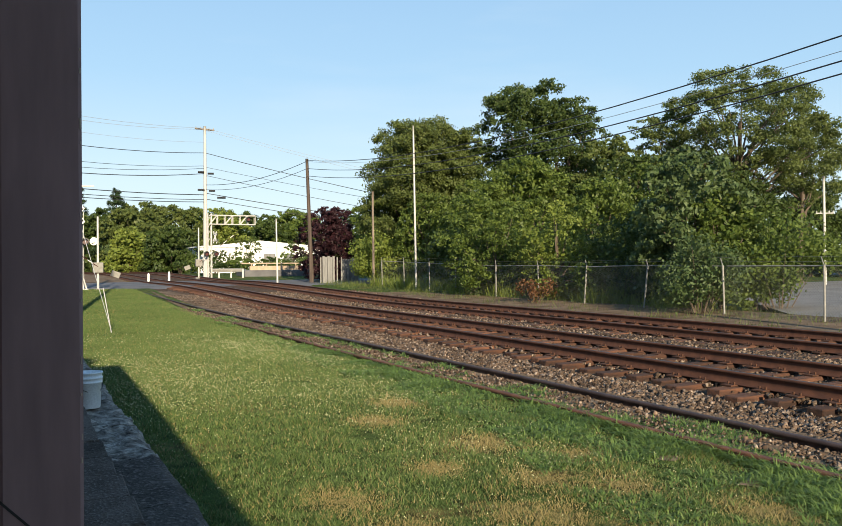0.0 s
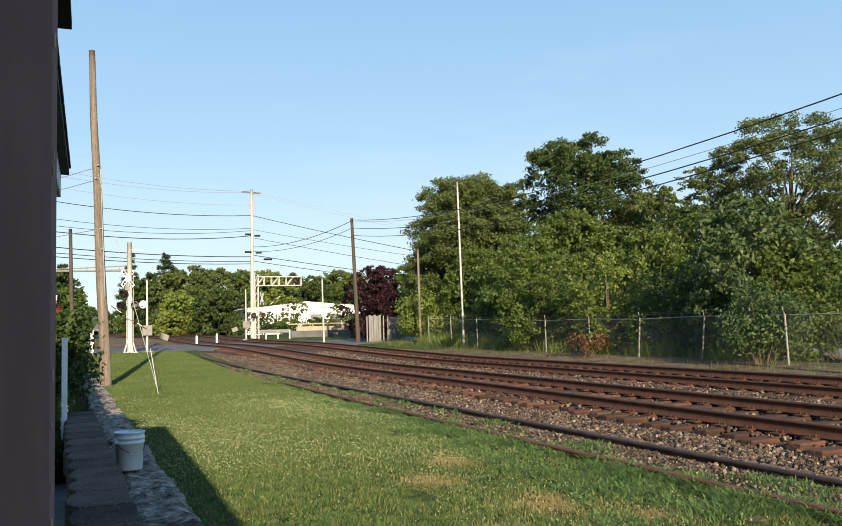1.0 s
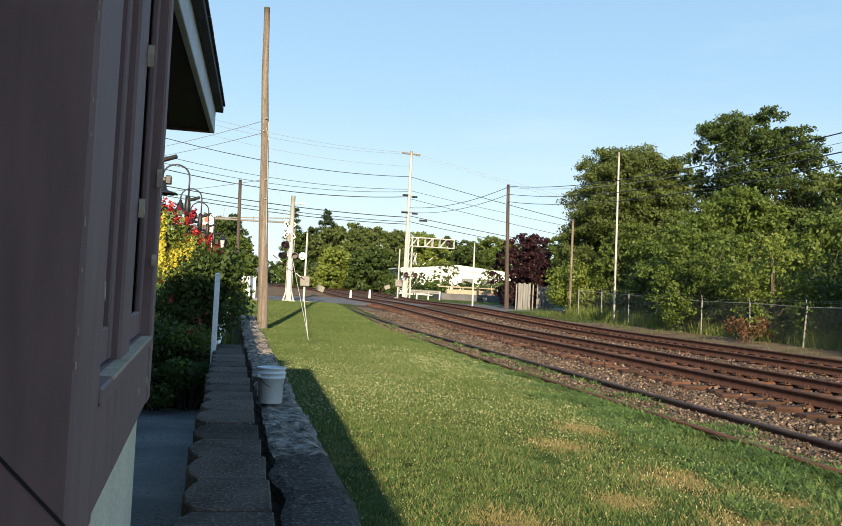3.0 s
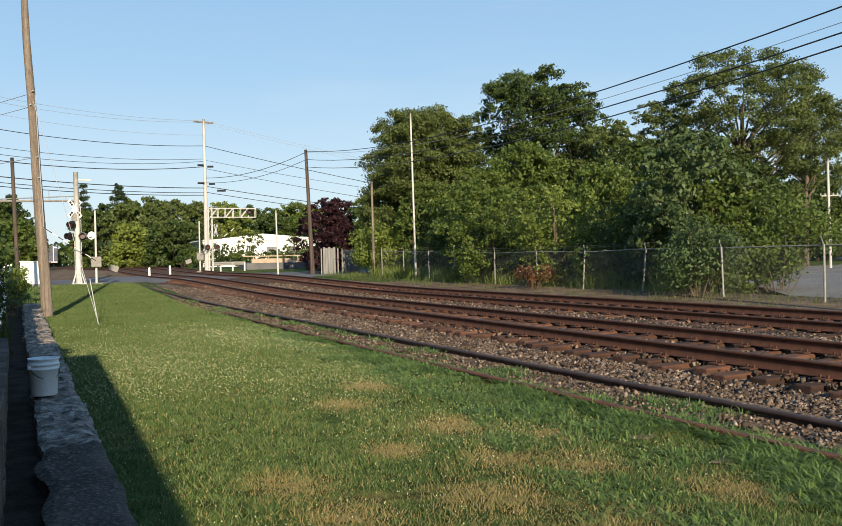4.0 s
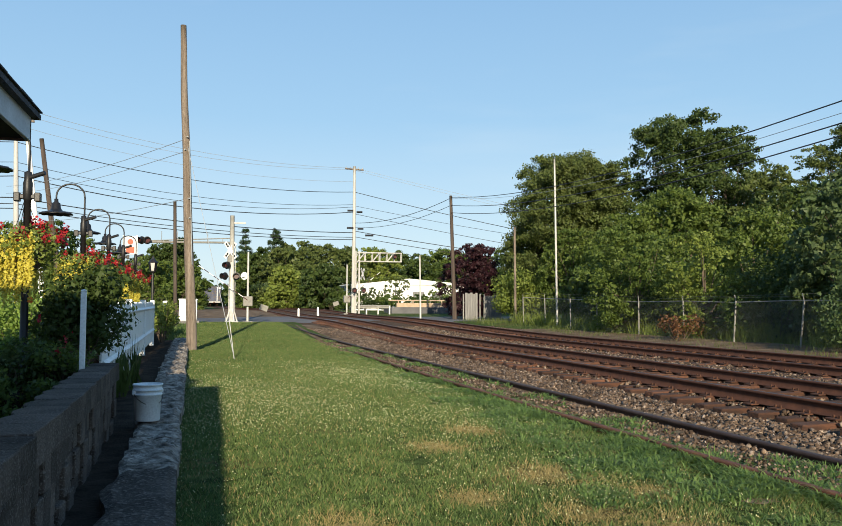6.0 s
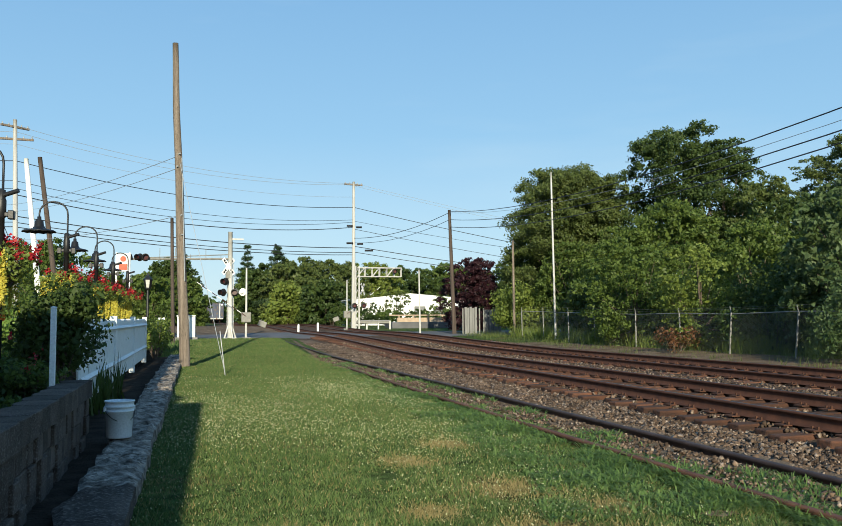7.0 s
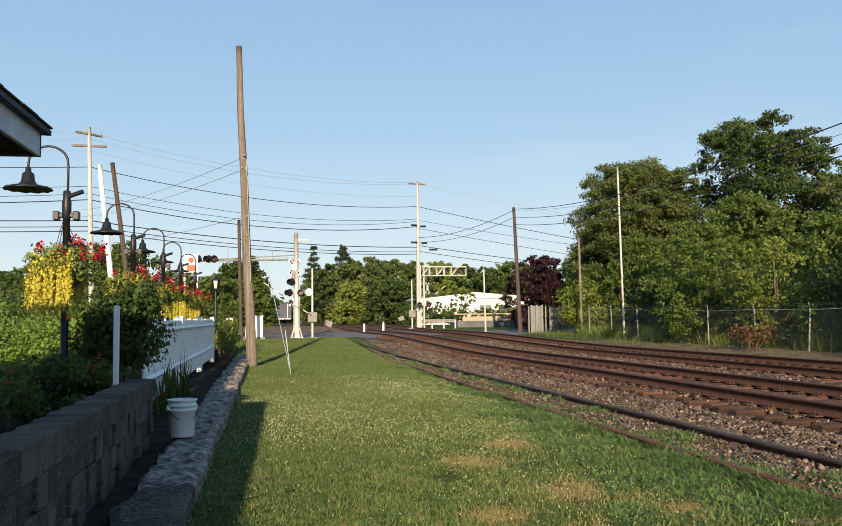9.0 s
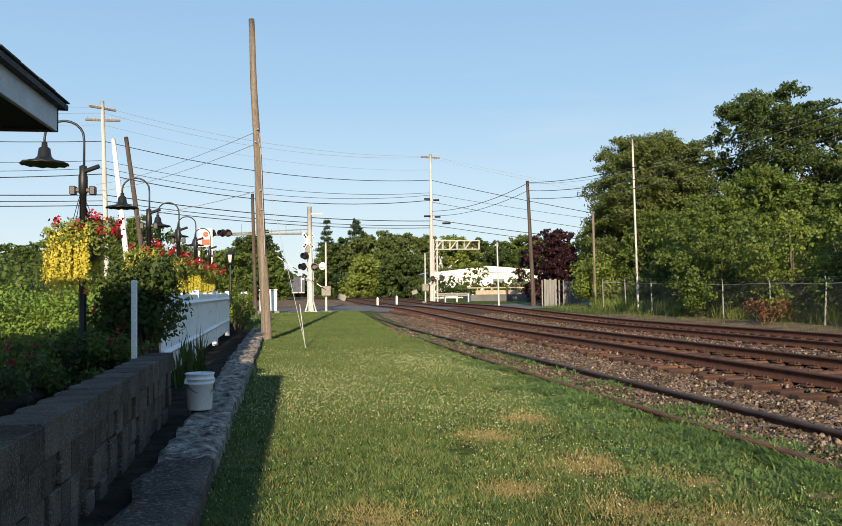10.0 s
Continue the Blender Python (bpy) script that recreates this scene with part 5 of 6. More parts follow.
def rail_car(y0, material, label):
    ln, yc = 17.0, y0 + 8.5
    ang = math.atan2(bend(y0 + 17) - bend(y0), 17)
    e = thing("freight_car", label, "freight car", "freight train", at=(0.7525 + bend(yc), yc, 0.28 + rise(yc) * 0.9))
    e.rotation_euler = (0, 0, -ang)
    bm = bmesh.new()
    box(bm, (-1.5, -8.2, 1.05), (1.5, 8.2, 4.35), 0.03)
    part("body", bm, material, e)
    for k in range(17):
        for s in (-1, 1):
            bm = bmesh.new()
            box(bm, (s * 1.5 - 0.07, -8.15 + k * 1.0, 1.1), (s * 1.5 + 0.07, -8.0 + k * 1.0, 4.3), 0.01)
            part("side_post", bm, material, e)
    for x in (-1.42, -0.7, 0.0, 0.7, 1.42):
        bm = bmesh.new()
        box(bm, (x - 0.07, -8.32, 1.1), (x + 0.07, -8.19, 4.35), 0.01)
        part("end_post", bm, M_WHITE if x == 0.7 else material, e)
    bm = bmesh.new()
    box(bm, (-1.58, -8.3, 4.33), (1.58, 8.3, 4.46), 0.02)
    part("top_chord", bm, material, e)
    bm = bmesh.new()
    box(bm, (-1.45, -8.6, 0.78), (1.45, 8.6, 1.06), 0.02)
    part("underframe", bm, M_POLE_LT, e, "dusty pale underframe")
    for s in (-1, 1):
        bm = bmesh.new()
        box(bm, (-1.1, s * 6.2 - 1.0, 0.38), (1.1, s * 6.2 + 1.0, 0.72), 0.04)
        t = part("truck", bm, M_BLACK, e, "dark wheel truck")
        for wy in (-0.85, 0.85):
            for wx in (-0.75, 0.75):
                bm = bmesh.new()
                disc(bm, (wx, s * 6.2 + wy, 0.44), 0.44, (1, 0, 0), 0.12, 20)
                part("wheel", bm, M_RAIL, t)
        bm = bmesh.new()
        box(bm, (-0.14, s * 8.9 - 0.35, 0.7), (0.14, s * 8.9 + 0.35, 0.98), 0.04)
        part("coupler", bm, M_RAIL, e)
    bm = bmesh.new()
    box(bm, (0.95, -8.33, 3.9), (1.4, -8.322, 4.2))
    part("placard", bm, M_WHITE, e, "white placard with plain bars")


for i, (m, lab) in enumerate(((M_CAR, "blue-grey ribbed high-sided freight car, last of the train"), (M_CAR2, "brown stained ribbed high-sided freight car"), (M_CAR, "blue-grey ribbed high-sided freight car"), (M_CAR2, "brown stained ribbed high-sided freight car"))):
    rail_car(190 + i * 18.2, m, lab)


# ---- overhead cables ----
def cable(a, b, sag=0.4, r=0.018, material=None, label="black cable strung overhead", n=14):
    bm = bmesh.new()
    a, b = Vector(a), Vector(b)
    rod(bm, [a.lerp(b, i / n) - Vector((0, 0, 4 * sag * (i / n) * (1 - i / n))) for i in range(n + 1)], r, 5, False)
    tagged(link("overhead_cable", bm, material or M_WIRE, smooth=True), label, "cable", "overhead cables")


for z0, z1, sag, r, m in ((14.2, 13.4, 0.9, 0.014, M_WIRE_LT), (13.8, 13.3, 1.0, 0.014, M_WIRE_LT), (13.0, 12.2, 0.9, 0.012, M_WIRE_LT), (11.9, 11.3, 0.9, 0.026, M_WIRE), (10.6, 10.2, 0.9, 0.018, M_WIRE), (10.1, 10.0, 1.0, 0.018, M_WIRE), (9.7, 9.55, 1.0, 0.032, M_WIRE), (8.3, 7.75, 0.5, 0.034, M_WIRE), (7.9, 7.35, 0.5, 0.026, M_WIRE), (7.6, 7.15, 0.5, 0.03, M_WIRE)):
    cable((-19.6, 55, z0), (4.66, 68, z1), sag, r, m, "overhead cable strung along the road")
    cable((-19.6, 55, z0), (-52, 40, z0 - 0.5), sag, r, m, "overhead cable strung along the road")
for z0, end, r, m in ((11.3, (30, 60, 5.6), 0.026, M_WIRE), (10.1, (30, 61, 5.9), 0.016, M_WIRE), (9.4, (34, 62, 4.4), 0.02, M_WIRE), (7.9, (32, 63, 4.4), 0.03, M_WIRE), (7.4, (32, 63, 3.9), 0.026, M_WIRE), (13.4, (40, 62, 6.0), 0.012, M_WIRE_LT), (13.2, (42, 62, 5.2), 0.012, M_WIRE_LT)):
    cable((4.66, 68, z0), end, 0.3, r, m, "overhead cable running down behind the trees")
for z0, z1, r in ((9.45, 8.6, 0.022), (8.9, 8.2, 0.018)):
    cable((9.9, 56, z0), (4.66, 68, z1), 0.5, r, M_WIRE, "overhead cable between crossing poles")
for z0, z1, r, sag in ((9.5, 7.12, 0.020, 1.0), (9.42, 6.75, 0.009, 1.0), (8.9, 6.52, 0.020, 1.0), (8.35, 6.22, 0.020, 1.0)):
    cable((9.9, 56, z0), (9.05, 9.45, z1), sag, r, M_WIRE if r > 0.015 else M_WIRE_LT, "black cable strung beside the tracks")
    cable((9.05, 9.45, z1), (8.3, -36, z1 + 0.5), sag, r, M_WIRE if r > 0.015 else M_WIRE_LT, "black cable strung beside the tracks")
for z0, z1 in ((6.52, 9.0), (6.14, 8.55), (4.65, 6.8)):
    cable((-8.06, 23.5, z0), (-20.1, 55, z1), 0.3, 0.010, M_WIRE_LT, "thin cable from the lawn pole")
cable((-8.05, 23.5, 6.4), (-6.65, 19.2, 0.05), 0.02, 0.008, M_GALV, "thin steel guy wire from pole to lawn")
bm = bmesh.new()
rod(bm, [(-6.65, 19.2, 0.0), (-6.79, 19.95, 1.15)], 0.011, 8)
tagged(link("guy_marker", bm, M_POLE_LT), "pale guy wire guard sleeve on the lawn", "guy guard")
for x, y, z, k in ((4.3, 67.9, 8.15, 0.28), (4.3, 67.9, 9.65, 0.25), (5.1, 67.9, 9.55, 0.25), (5.2, 67.9, 8.1, 0.25), (5.9, 67.5, 7.5, 0.35)):
    bm = bmesh.new()
    rod(bm, [(x - k, y, z), (x + k, y - 0.1, z)], 0.085, 8)
    tagged(link("splice_case", bm, M_BLACK), "black cable splice case hanging by the pole", "splice case", "splice cases")
bm = bmesh.new()
rod(bm, [(9.035, 8.6, 6.46), (9.025, 8.0, 6.44)], 0.06, 8)
tagged(link("splice_case", bm, M_BLACK), "black cable splice case hanging by the pole", "splice case", "splice cases")

# ---- garden: lamp posts with hanging baskets ----
def basket(parent, cx, cz, r=0.36):
    """Hanging flower basket: wire bowl, trailing yellow, red on top, green leaves."""
    bm = bmesh.new()
    lathe(bm, [(0.02, -0.22), (0.14, -0.19), (0.22, -0.08), (0.25, 0.04), (0.22, 0.04), (0.12, -0.1)], 14, (cx, 0, cz))
    b = part("basket", bm, M_BARK, parent, "brown hanging basket bowl")
    d = unit(1500)
    p = np.array([cx, 0, cz + 0.05]) + d * np.array([r * 1.15, r * 1.15, r * 0.72]) * RNG.uniform(0.6, 1.05, (1500, 1))
    v, f = leaf_arrays(p, d, 0.055)
    tagged(array_mesh("basket_greenery", v, f, M_LF_LIGHT, b), kind="stuff")
    pts, out = [], []
    for k in range(230):
        a = RNG.uniform(0, 2 * math.pi)
        if math.cos(a) > 0.45:
            continue
        rr = RNG.uniform(0.55, 1.0) * r
        x0, y0 = cx + rr * math.cos(a), rr * math.sin(a)
        z0, ln = cz + RNG.uniform(0.0, 0.2), RNG.uniform(0.25, 0.66)
        n = int(ln / 0.010)
        t = np.linspace(0, 1, n)
        pts.append(np.stack([x0 + 0.06 * math.cos(a) * t + RNG.normal(size=n) * 0.012, y0 + 0.06 * math.sin(a) * t + RNG.normal(size=n) * 0.012, z0 - ln * t], 1))
        out.append(np.tile([math.cos(a), math.sin(a), 0.1], (n, 1)))
    v, f = leaf_arrays(np.concatenate(pts), np.concatenate(out), 0.032, 0.7)
    tagged(array_mesh("trailing_foliage", v, f, M_FL_YEL, b, "trailing yellow foliage and flowers"), kind="stuff")
    cs = []
    for k in range(23):
        a, q = RNG.uniform(0, 2 * math.pi), RNG.uniform(0, 1) ** 0.5
        c = np.array([cx + 0.08 + q * r * 0.98 * math.cos(a), q * r * 0.98 * math.sin(a), cz + 0.24 + 0.16 * RNG.random() - 0.12 * q])
        cs.append(c + RNG.normal(size=(26, 3)) * 0.03)
    cs = np.concatenate(cs)
    v, f = leaf_arrays(cs, np.tile([0, -0.4, 0.6], (len(cs), 1)), 0.045, 0.8)
    tagged(array_mesh("red_blossom", v, f, M_FL_RED, b, "clusters of red flowers"), kind="stuff")
    bm = bmesh.new()
    for a in (0.4, 2.5, 4.6):
        rod(bm, [(cx + 0.24 * math.cos(a), 0.24 * math.sin(a), cz + 0.04), (cx, 0, cz + 0.62)], 0.004, 4, False)
    part("chain", bm, M_BLACK, b)


def lamp_post(x, y, z):
    e = thing("garden_lamp", "black gooseneck lamp post with hanging flower basket", "street lamp", "garden lamps", at=(x, y, z))
    bm = bmesh.new()
    rod(bm, [(0, 0, -0.1), (0, 0, 2.25)], [0.046, 0.038], 12)
    lathe(bm, [(0.038, 2.1), (0.052, 2.12), (0.052, 2.3), (0.042, 2.33), (0.042, 2.42), (0.0, 2.44)], 12)
    part("post", bm, M_BLACK, e, smooth=True)
    bm = bmesh.new()
    pts = [(0.01, 0, 2.3), (0.01, 0, 2.72)] + [(0.01 - 0.215 * (1 - math.cos(t)), 0, 2.74 + 0.2 * math.sin(t)) for t in (math.pi * k / 10 for k in range(1, 11))] + [(-0.42, 0, 2.69)]
    rod(bm, pts, 0.014, 8)
    part("gooseneck", bm, M_BLACK, e, smooth=True)
    bm = bmesh.new()
    lathe(bm, [(0.0, 2.695), (0.03, 2.69), (0.033, 2.64), (0.062, 2.62), (0.075, 2.53), (0.105, 2.495), (0.18, 2.475), (0.245, 2.458), (0.262, 2.435), (0.24, 2.44), (0.09, 2.48), (0.0, 2.50)], 36, (-0.42, 0, 0))
    for v in bm.verts:
        # scalloped rim
        if v.co.z < 2.46:
            v.co.z += 0.006 * math.sin(12 * math.atan2(v.co.y, v.co.x + 0.42))
    part("shade", bm, M_BLACK, e, "black bell-shaped metal shade", True)
    bm = bmesh.new()
    rod(bm, [(0.03, -0.03, 2.36), (0.19, -0.08, 2.41)], 0.026, 10)
    part("floodlight", bm, M_BLACK, e)
    bm = bmesh.new()
    box(bm, (-0.11, -0.03, 2.12), (0.11, 0.03, 2.17), 0.008)
    box(bm, (-0.14, -0.05, 2.09), (-0.075, 0.05, 2.19), 0.008)
    box(bm, (0.075, -0.05, 2.09), (0.14, 0.05, 2.19), 0.008)
    part("speaker_bracket", bm, M_BLACK, e)
    basket(e, -0.02, 1.52)
    return e


lamp = lamp_post(-9.27, 7.3, 0.46)
for lx, ly in ((-9.29, 11.66), (-9.31, 15.3), (-9.33, 18.4), (-9.35, 22.0)):
    copy_thing(lamp, pose(lx, ly, 0.42, 0, 0, random.uniform(-8, 8)))

# white garden post and picket fence
e = thing("garden_post", "slim white square post rising behind the block wall", "post", at=(-8.5, 6.2, 0.5))
bm = bmesh.new()
box(bm, (-0.026, -0.026, -0.1), (0.026, 0.026, 1.03), 0.004)
part("shaft", bm, M_WHITE, e)
bm = bmesh.new()
lathe(bm, [(0.0, 1.05), (0.036, 1.042), (0.04, 1.03), (0.0, 1.03)], 4)
bm.transform(Matrix.Rotation(radians(45), 4, "Z"))
part("cap", bm, M_WHITE, e)


def picket_fence(x0, y0, x1, y1, z0, z1, n, label):
    e = thing("picket_fence", label, "fence", at=(x0, y0, z0))
    d = Vector((x1 - x0, y1 - y0, z1 - z0))
    m = Matrix.Rotation(math.atan2(d.x, -d.y) + math.pi, 4, "Z")
    for zr in (0.16, 0.78):
        bm = bmesh.new()
        rod(bm, [(0.03, 0, zr), d + Vector((0.03, 0, zr))], 0.045, 4)
        part("rail", bm, M_WHITE, e)
    for i in range(n):
        p = d * (i / (n - 1))
        bm = bmesh.new()
        pts = [(-0.052, -0.16), (0.052, -0.16), (0.052, 0.88), (0.02, 0.93), (0.0, 0.95), (-0.02, 0.93), (-0.052, 0.88)]
        a = [bm.verts.new((p.x - 0.012, p.y + s, p.z + z)) for s, z in pts]
        c = [bm.verts.new((p.x + 0.012, p.y + s, p.z + z)) for s, z in pts]
        bm.faces.new(a[::-1])
        bm.faces.new(c)
        for k in range(7):
            bm.faces.new((a[k], a[(k + 1) % 7], c[(k + 1) % 7], c[k]))
        part("picket", bm, M_WHITE, e)
    for i in range(1, 4):
        p = d * (i / 3)
        bm = bmesh.new()
        box(bm, (p.x - 0.07, p.y - 0.06, p.z - 0.3), (p.x + 0.05, p.y + 0.06, p.z + 1.0), 0.008)
        part("post", bm, M_WHITE, e)


picket_fence(-8.585, 8.4, -8.88, 22.3, 0.48, 0.54, 117, "white wooden picket fence along the garden")
picket_fence(-8.98, 29.5, -9.10, 35.0, 0.56, 0.60, 46, "short white picket fence further along the garden")

# ---- garden plants ----
M_LF_BED = leaf_mat("leaf_bedding", (0.075, 0.14, 0.02), (0.22, 0.31, 0.06))

def plant(label, x, y, h, w, m, leaf=0.06, dense=1500, clumps=10, z=0.5, depth=None):
    shrub("garden_shrub", label, x, y, z, h, w, m, leaf, dense, clumps, depth)


plant("dark green leafy bush against the picket fence", -8.74, 7.6, 1.24, 1.0, M_LF_DARK, 0.07, 2600, 24, 0.62)
plant("dark green leafy bush beyond the lamp post", -9.2, 9.0, 0.95, 0.9, M_LF_DARK, 0.07, 2200, 16)
plant("mixed green bush at the lamp post", -9.75, 9.5, 1.0, 1.2, M_LF_BED, 0.06, 2000, 18)
plant("light green bedding bush", -10.7, 10.0, 1.0, 1.9, M_LF_BED, 0.06, 2600, 34)
plant("light green bedding bush", -12.4, 10.4, 1.05, 2.4, M_LF_BED, 0.06, 2000, 34)
plant("green climbing bush under the baskets", -9.5, 10.4, 0.72, 1.4, M_LF_BED, 0.07, 1500, 16)
plant("green climbing bush under the baskets", -9.5, 12.6, 0.72, 1.5, M_LF_BED, 0.07, 1300, 16)
plant("tall green bush along the fence", -9.4, 15.6, 0.72, 1.5, M_LF_MID, 0.07, 1300, 16)
plant("tall leafy perennials past the fence end", -8.72, 24.2, 1.25, 0.9, M_LF_LIGHT, 0.09, 1300, 14, 0.3, 2.4)
plant("tall leafy perennials past the fence end", -8.75, 26.8, 1.15, 0.9, M_LF_MID, 0.09, 1300, 12, 0.3, 2.0)
plant("shaded green bush along the soil strip", -9.4, 27.5, 1.3, 1.2, M_LF_MID, 0.09, 900, 12, 0.3, 3.0)
plant("low dark groundcover along the path", -9.6, 5.2, 0.30, 0.9, M_LF_DARK, 0.06, 2400, 12, 0.5)
plant("low dark groundcover at the end of the path", -8.8, 6.5, 0.5, 0.8, M_LF_MID, 0.06, 2400, 12, 0.5)
plant("low dark groundcover along the path", -10.2, 4.8, 0.34, 1.3, M_LF_DARK, 0.06, 2000, 12, 0.5)
plant("dark groundcover spilling over the bed edge", -9.05, 6.45, 0.75, 0.8, M_LF_DARK, 0.06, 2400, 16, 0.3)
plant("dark groundcover spilling over the bed edge", -9.75, 4.1, 0.45, 0.9, M_LF_MID, 0.06, 2400, 14, 0.3)
for px, py, ph, pm in ((-9.45, 4.5, 0.42, M_LF_DARK), (-9.5, 5.8, 0.5, M_LF_MID), (-10.3, 5.7, 0.5, M_LF_DARK), (-10.9, 4.7, 0.45, M_LF_MID), (-11.6, 5.4, 0.5, M_LF_DARK), (-12.3, 4.6, 0.5, M_LF_MID), (-11.5, 6.8, 0.55, M_LF_BED), (-12.6, 6.2, 0.5, M_LF_MID)):
    plant("leafy ground cover filling the shaded garden bed", px, py, ph, 1.1, pm, 0.06, 2400, 16, 0.45)
plant("dark leaves hanging over the end of the path", -8.72, 5.98, 0.5, 0.75, M_LF_DARK, 0.06, 2600, 16, 0.16)
plant("dark leaves hanging over the end of the path", -9.05, 5.92, 0.5, 0.8, M_LF_MID, 0.06, 2600, 16, 0.16)
plant("green bedding plants by the wall", -9.9, 6.0, 0.36, 1.2, M_LF_LIGHT, 0.06, 2000, 12)
for px, py, ph, pm in ((-10.0, 7.4, 0.5, M_LF_LIGHT), (-10.8, 7.8, 0.55, M_LF_BED), (-9.55, 6.9, 0.42, M_LF_MID), (-10.6, 6.7, 0.45, M_LF_MID), (-9.6, 8.3, 0.62, M_LF_BED), (-11.5, 8.4, 0.6, M_LF_BED)):
    plant("low leafy bedding plant in the garden bed", px, py, ph, 0.95, pm, 0.055, 3000, 16)
plant("dark green bush behind the lamps", -12.5, 13.0, 1.5, 3.0, M_LF_MID, 0.1, 800, 16)
plant("dark green bush behind the lamps", -14, 18.0, 1.8, 4.0, M_LF_DARK, 0.12, 600, 18)
plant("green hedge behind the garden", -12, 22.0, 1.7, 4.0, M_LF_MID, 0.12, 600, 18)
plant("green hedge behind the garden", -17, 26.0, 1.7, 5.0, M_LF_MID, 0.14, 450, 18)


def flowers(name, label, m, spots, n=24, size=0.05, spread=0.035):
    c = np.concatenate([np.array(s) + RNG.normal(size=(n, 3)) * spread for s in spots])
    v, f = leaf_arrays(c, np.tile([0.2, -0.5, 0.4], (len(c), 1)), size, 0.8)
    tagged(array_mesh(name, v, f, m), label, "flowers", kind="stuff")


flowers("red_blossoms", "clusters of dark red garden flowers", M_FL_RED, [(-9.9 + RNG.uniform(-0.6, 0.5), 5.8 + RNG.uniform(-0.5, 0.4), 0.86 + RNG.uniform(-0.10, 0.10)) for _ in range(22)] + [(-9.0, 6.6, 1.25), (-8.72, 6.2, 0.92), (-8.66, 6.2, 1.05)], 10, 0.035, 0.03)
flowers("pink_blossoms", "pale pink flower head", M_FL_PINK, [(-10.25, 7.1, 1.40), (-10.2, 7.12, 1.36), (-10.3, 7.1, 1.35)], 30)
flowers("orange_blossoms", "orange lilies in the green bushes", M_FL_ORANGE, [(-9.15, 6.95, 1.45), (-9.0, 12.5, 1.8)], 8, 0.04, 0.03)
# sword-leaved clumps against the pickets
bv_, bf_ = [], []
for k in range(80):
    cy = RNG.choice([9.6, 10.2, 10.9, 11.6])
    a, t = RNG.uniform(0, 2 * math.pi), RNG.uniform(0.1, 0.7)
    b0 = np.array([-8.50 + RNG.normal() * 0.06, cy + RNG.normal() * 0.16, 0.12])
    d = np.array([math.cos(a) * t * 0.6, math.sin(a) * t, 1.0])
    ln = RNG.uniform(0.4, 0.85)
    sd = np.cross(d, unit(1)[0])
    sd = sd / np.linalg.norm(sd) * 0.02
    n = len(bv_)
    bv_ += [b0 - sd, b0 + sd, b0 + d * ln * 0.6 + sd * 0.8, b0 + d * ln + np.array([d[0], d[1], -0.2]) * 0.1]
    bf_.append((n, n + 1, n + 2, n + 3))
tagged(array_mesh("iris_leaves", bv_, bf_, M_LF_DARK), "sword-shaped iris leaves at the foot of the fence", "plants", kind="stuff")

# sign, lantern and shed beyond the garden
M_EMBLEM = mat("emblem_paint", (0.36, 0.06, 0.03), (0.46, 0.09, 0.04), 0.6, 6, bump=0.05)
e = thing("garden_sign", "white sign with an orange emblem on white posts", "sign", at=(-9.9, 24, 0.5))
bm = bmesh.new()
box(bm, (0.0, -0.03, -0.1), (0.05, 0.03, 3.04), 0.01)
box(bm, (0.39, -0.03, 1.5), (0.43, 0.03, 3.04), 0.01)
part("frame", bm, M_WHITE, e)
bm = bmesh.new()
box(bm, (0.04, -0.015, 2.45), (0.40, 0.015, 3.02), 0.005)
part("panel", bm, M_GREYPAINT, e)
bm = bmesh.new()
disc(bm, (0.22, -0.02, 2.84), 0.085, (0, 1, 0), 0.012, 14)
box(bm, (0.1, -0.026, 2.5), (0.34, -0.016, 2.68))
part("emblem", bm, M_EMBLEM, e, "red-orange emblem")
e = thing("lantern_post", "black lantern on a post", "street lamp", at=(-9.4, 30, 0.3))
bm = bmesh.new()
rod(bm, [(0, 0, -0.1), (0, 0, 2.3)], [0.06, 0.04], 10)
part("post", bm, M_BLACK, e)
bm = bmesh.new()
lathe(bm, [(0.05, 2.3), (0.11, 2.36), (0.17, 2.7), (0.19, 2.71), (0.06, 2.86), (0.02, 2.95), (0.0, 2.96)], 6)
part("lantern", bm, M_BLACK, e)
bm = bmesh.new()
lathe(bm, [(0.0, 2.38), (0.085, 2.4), (0.15, 2.69), (0.0, 2.69)], 6, (0, -0.03, 0))
part("glass", bm, M_GALV, e, "frosted lantern glass")
e = thing("shed", "small white shed with gable roof behind the garden", "shed", at=(-17.2, 24, 0.3))
bm = bmesh.new()
box(bm, (-3, -2, 0), (0.6, 2, 1.55))
part("wall", bm, M_WHITE, e)
bm = bmesh.new()
vs = [(-3.2, -2.2, 1.5), (0.8, -2.2, 1.5), (0.8, 0, 2.1), (-3.2, 0, 2.1), (0.8, 2.2, 1.5), (-3.2, 2.2, 1.5)]
a = [bm.verts.new(v) for v in vs]
bm.faces.new((a[0], a[1], a[2], a[3]))
bm.faces.new((a[3], a[2], a[4], a[5]))
part("roof", bm, M_GREYPAINT, e)

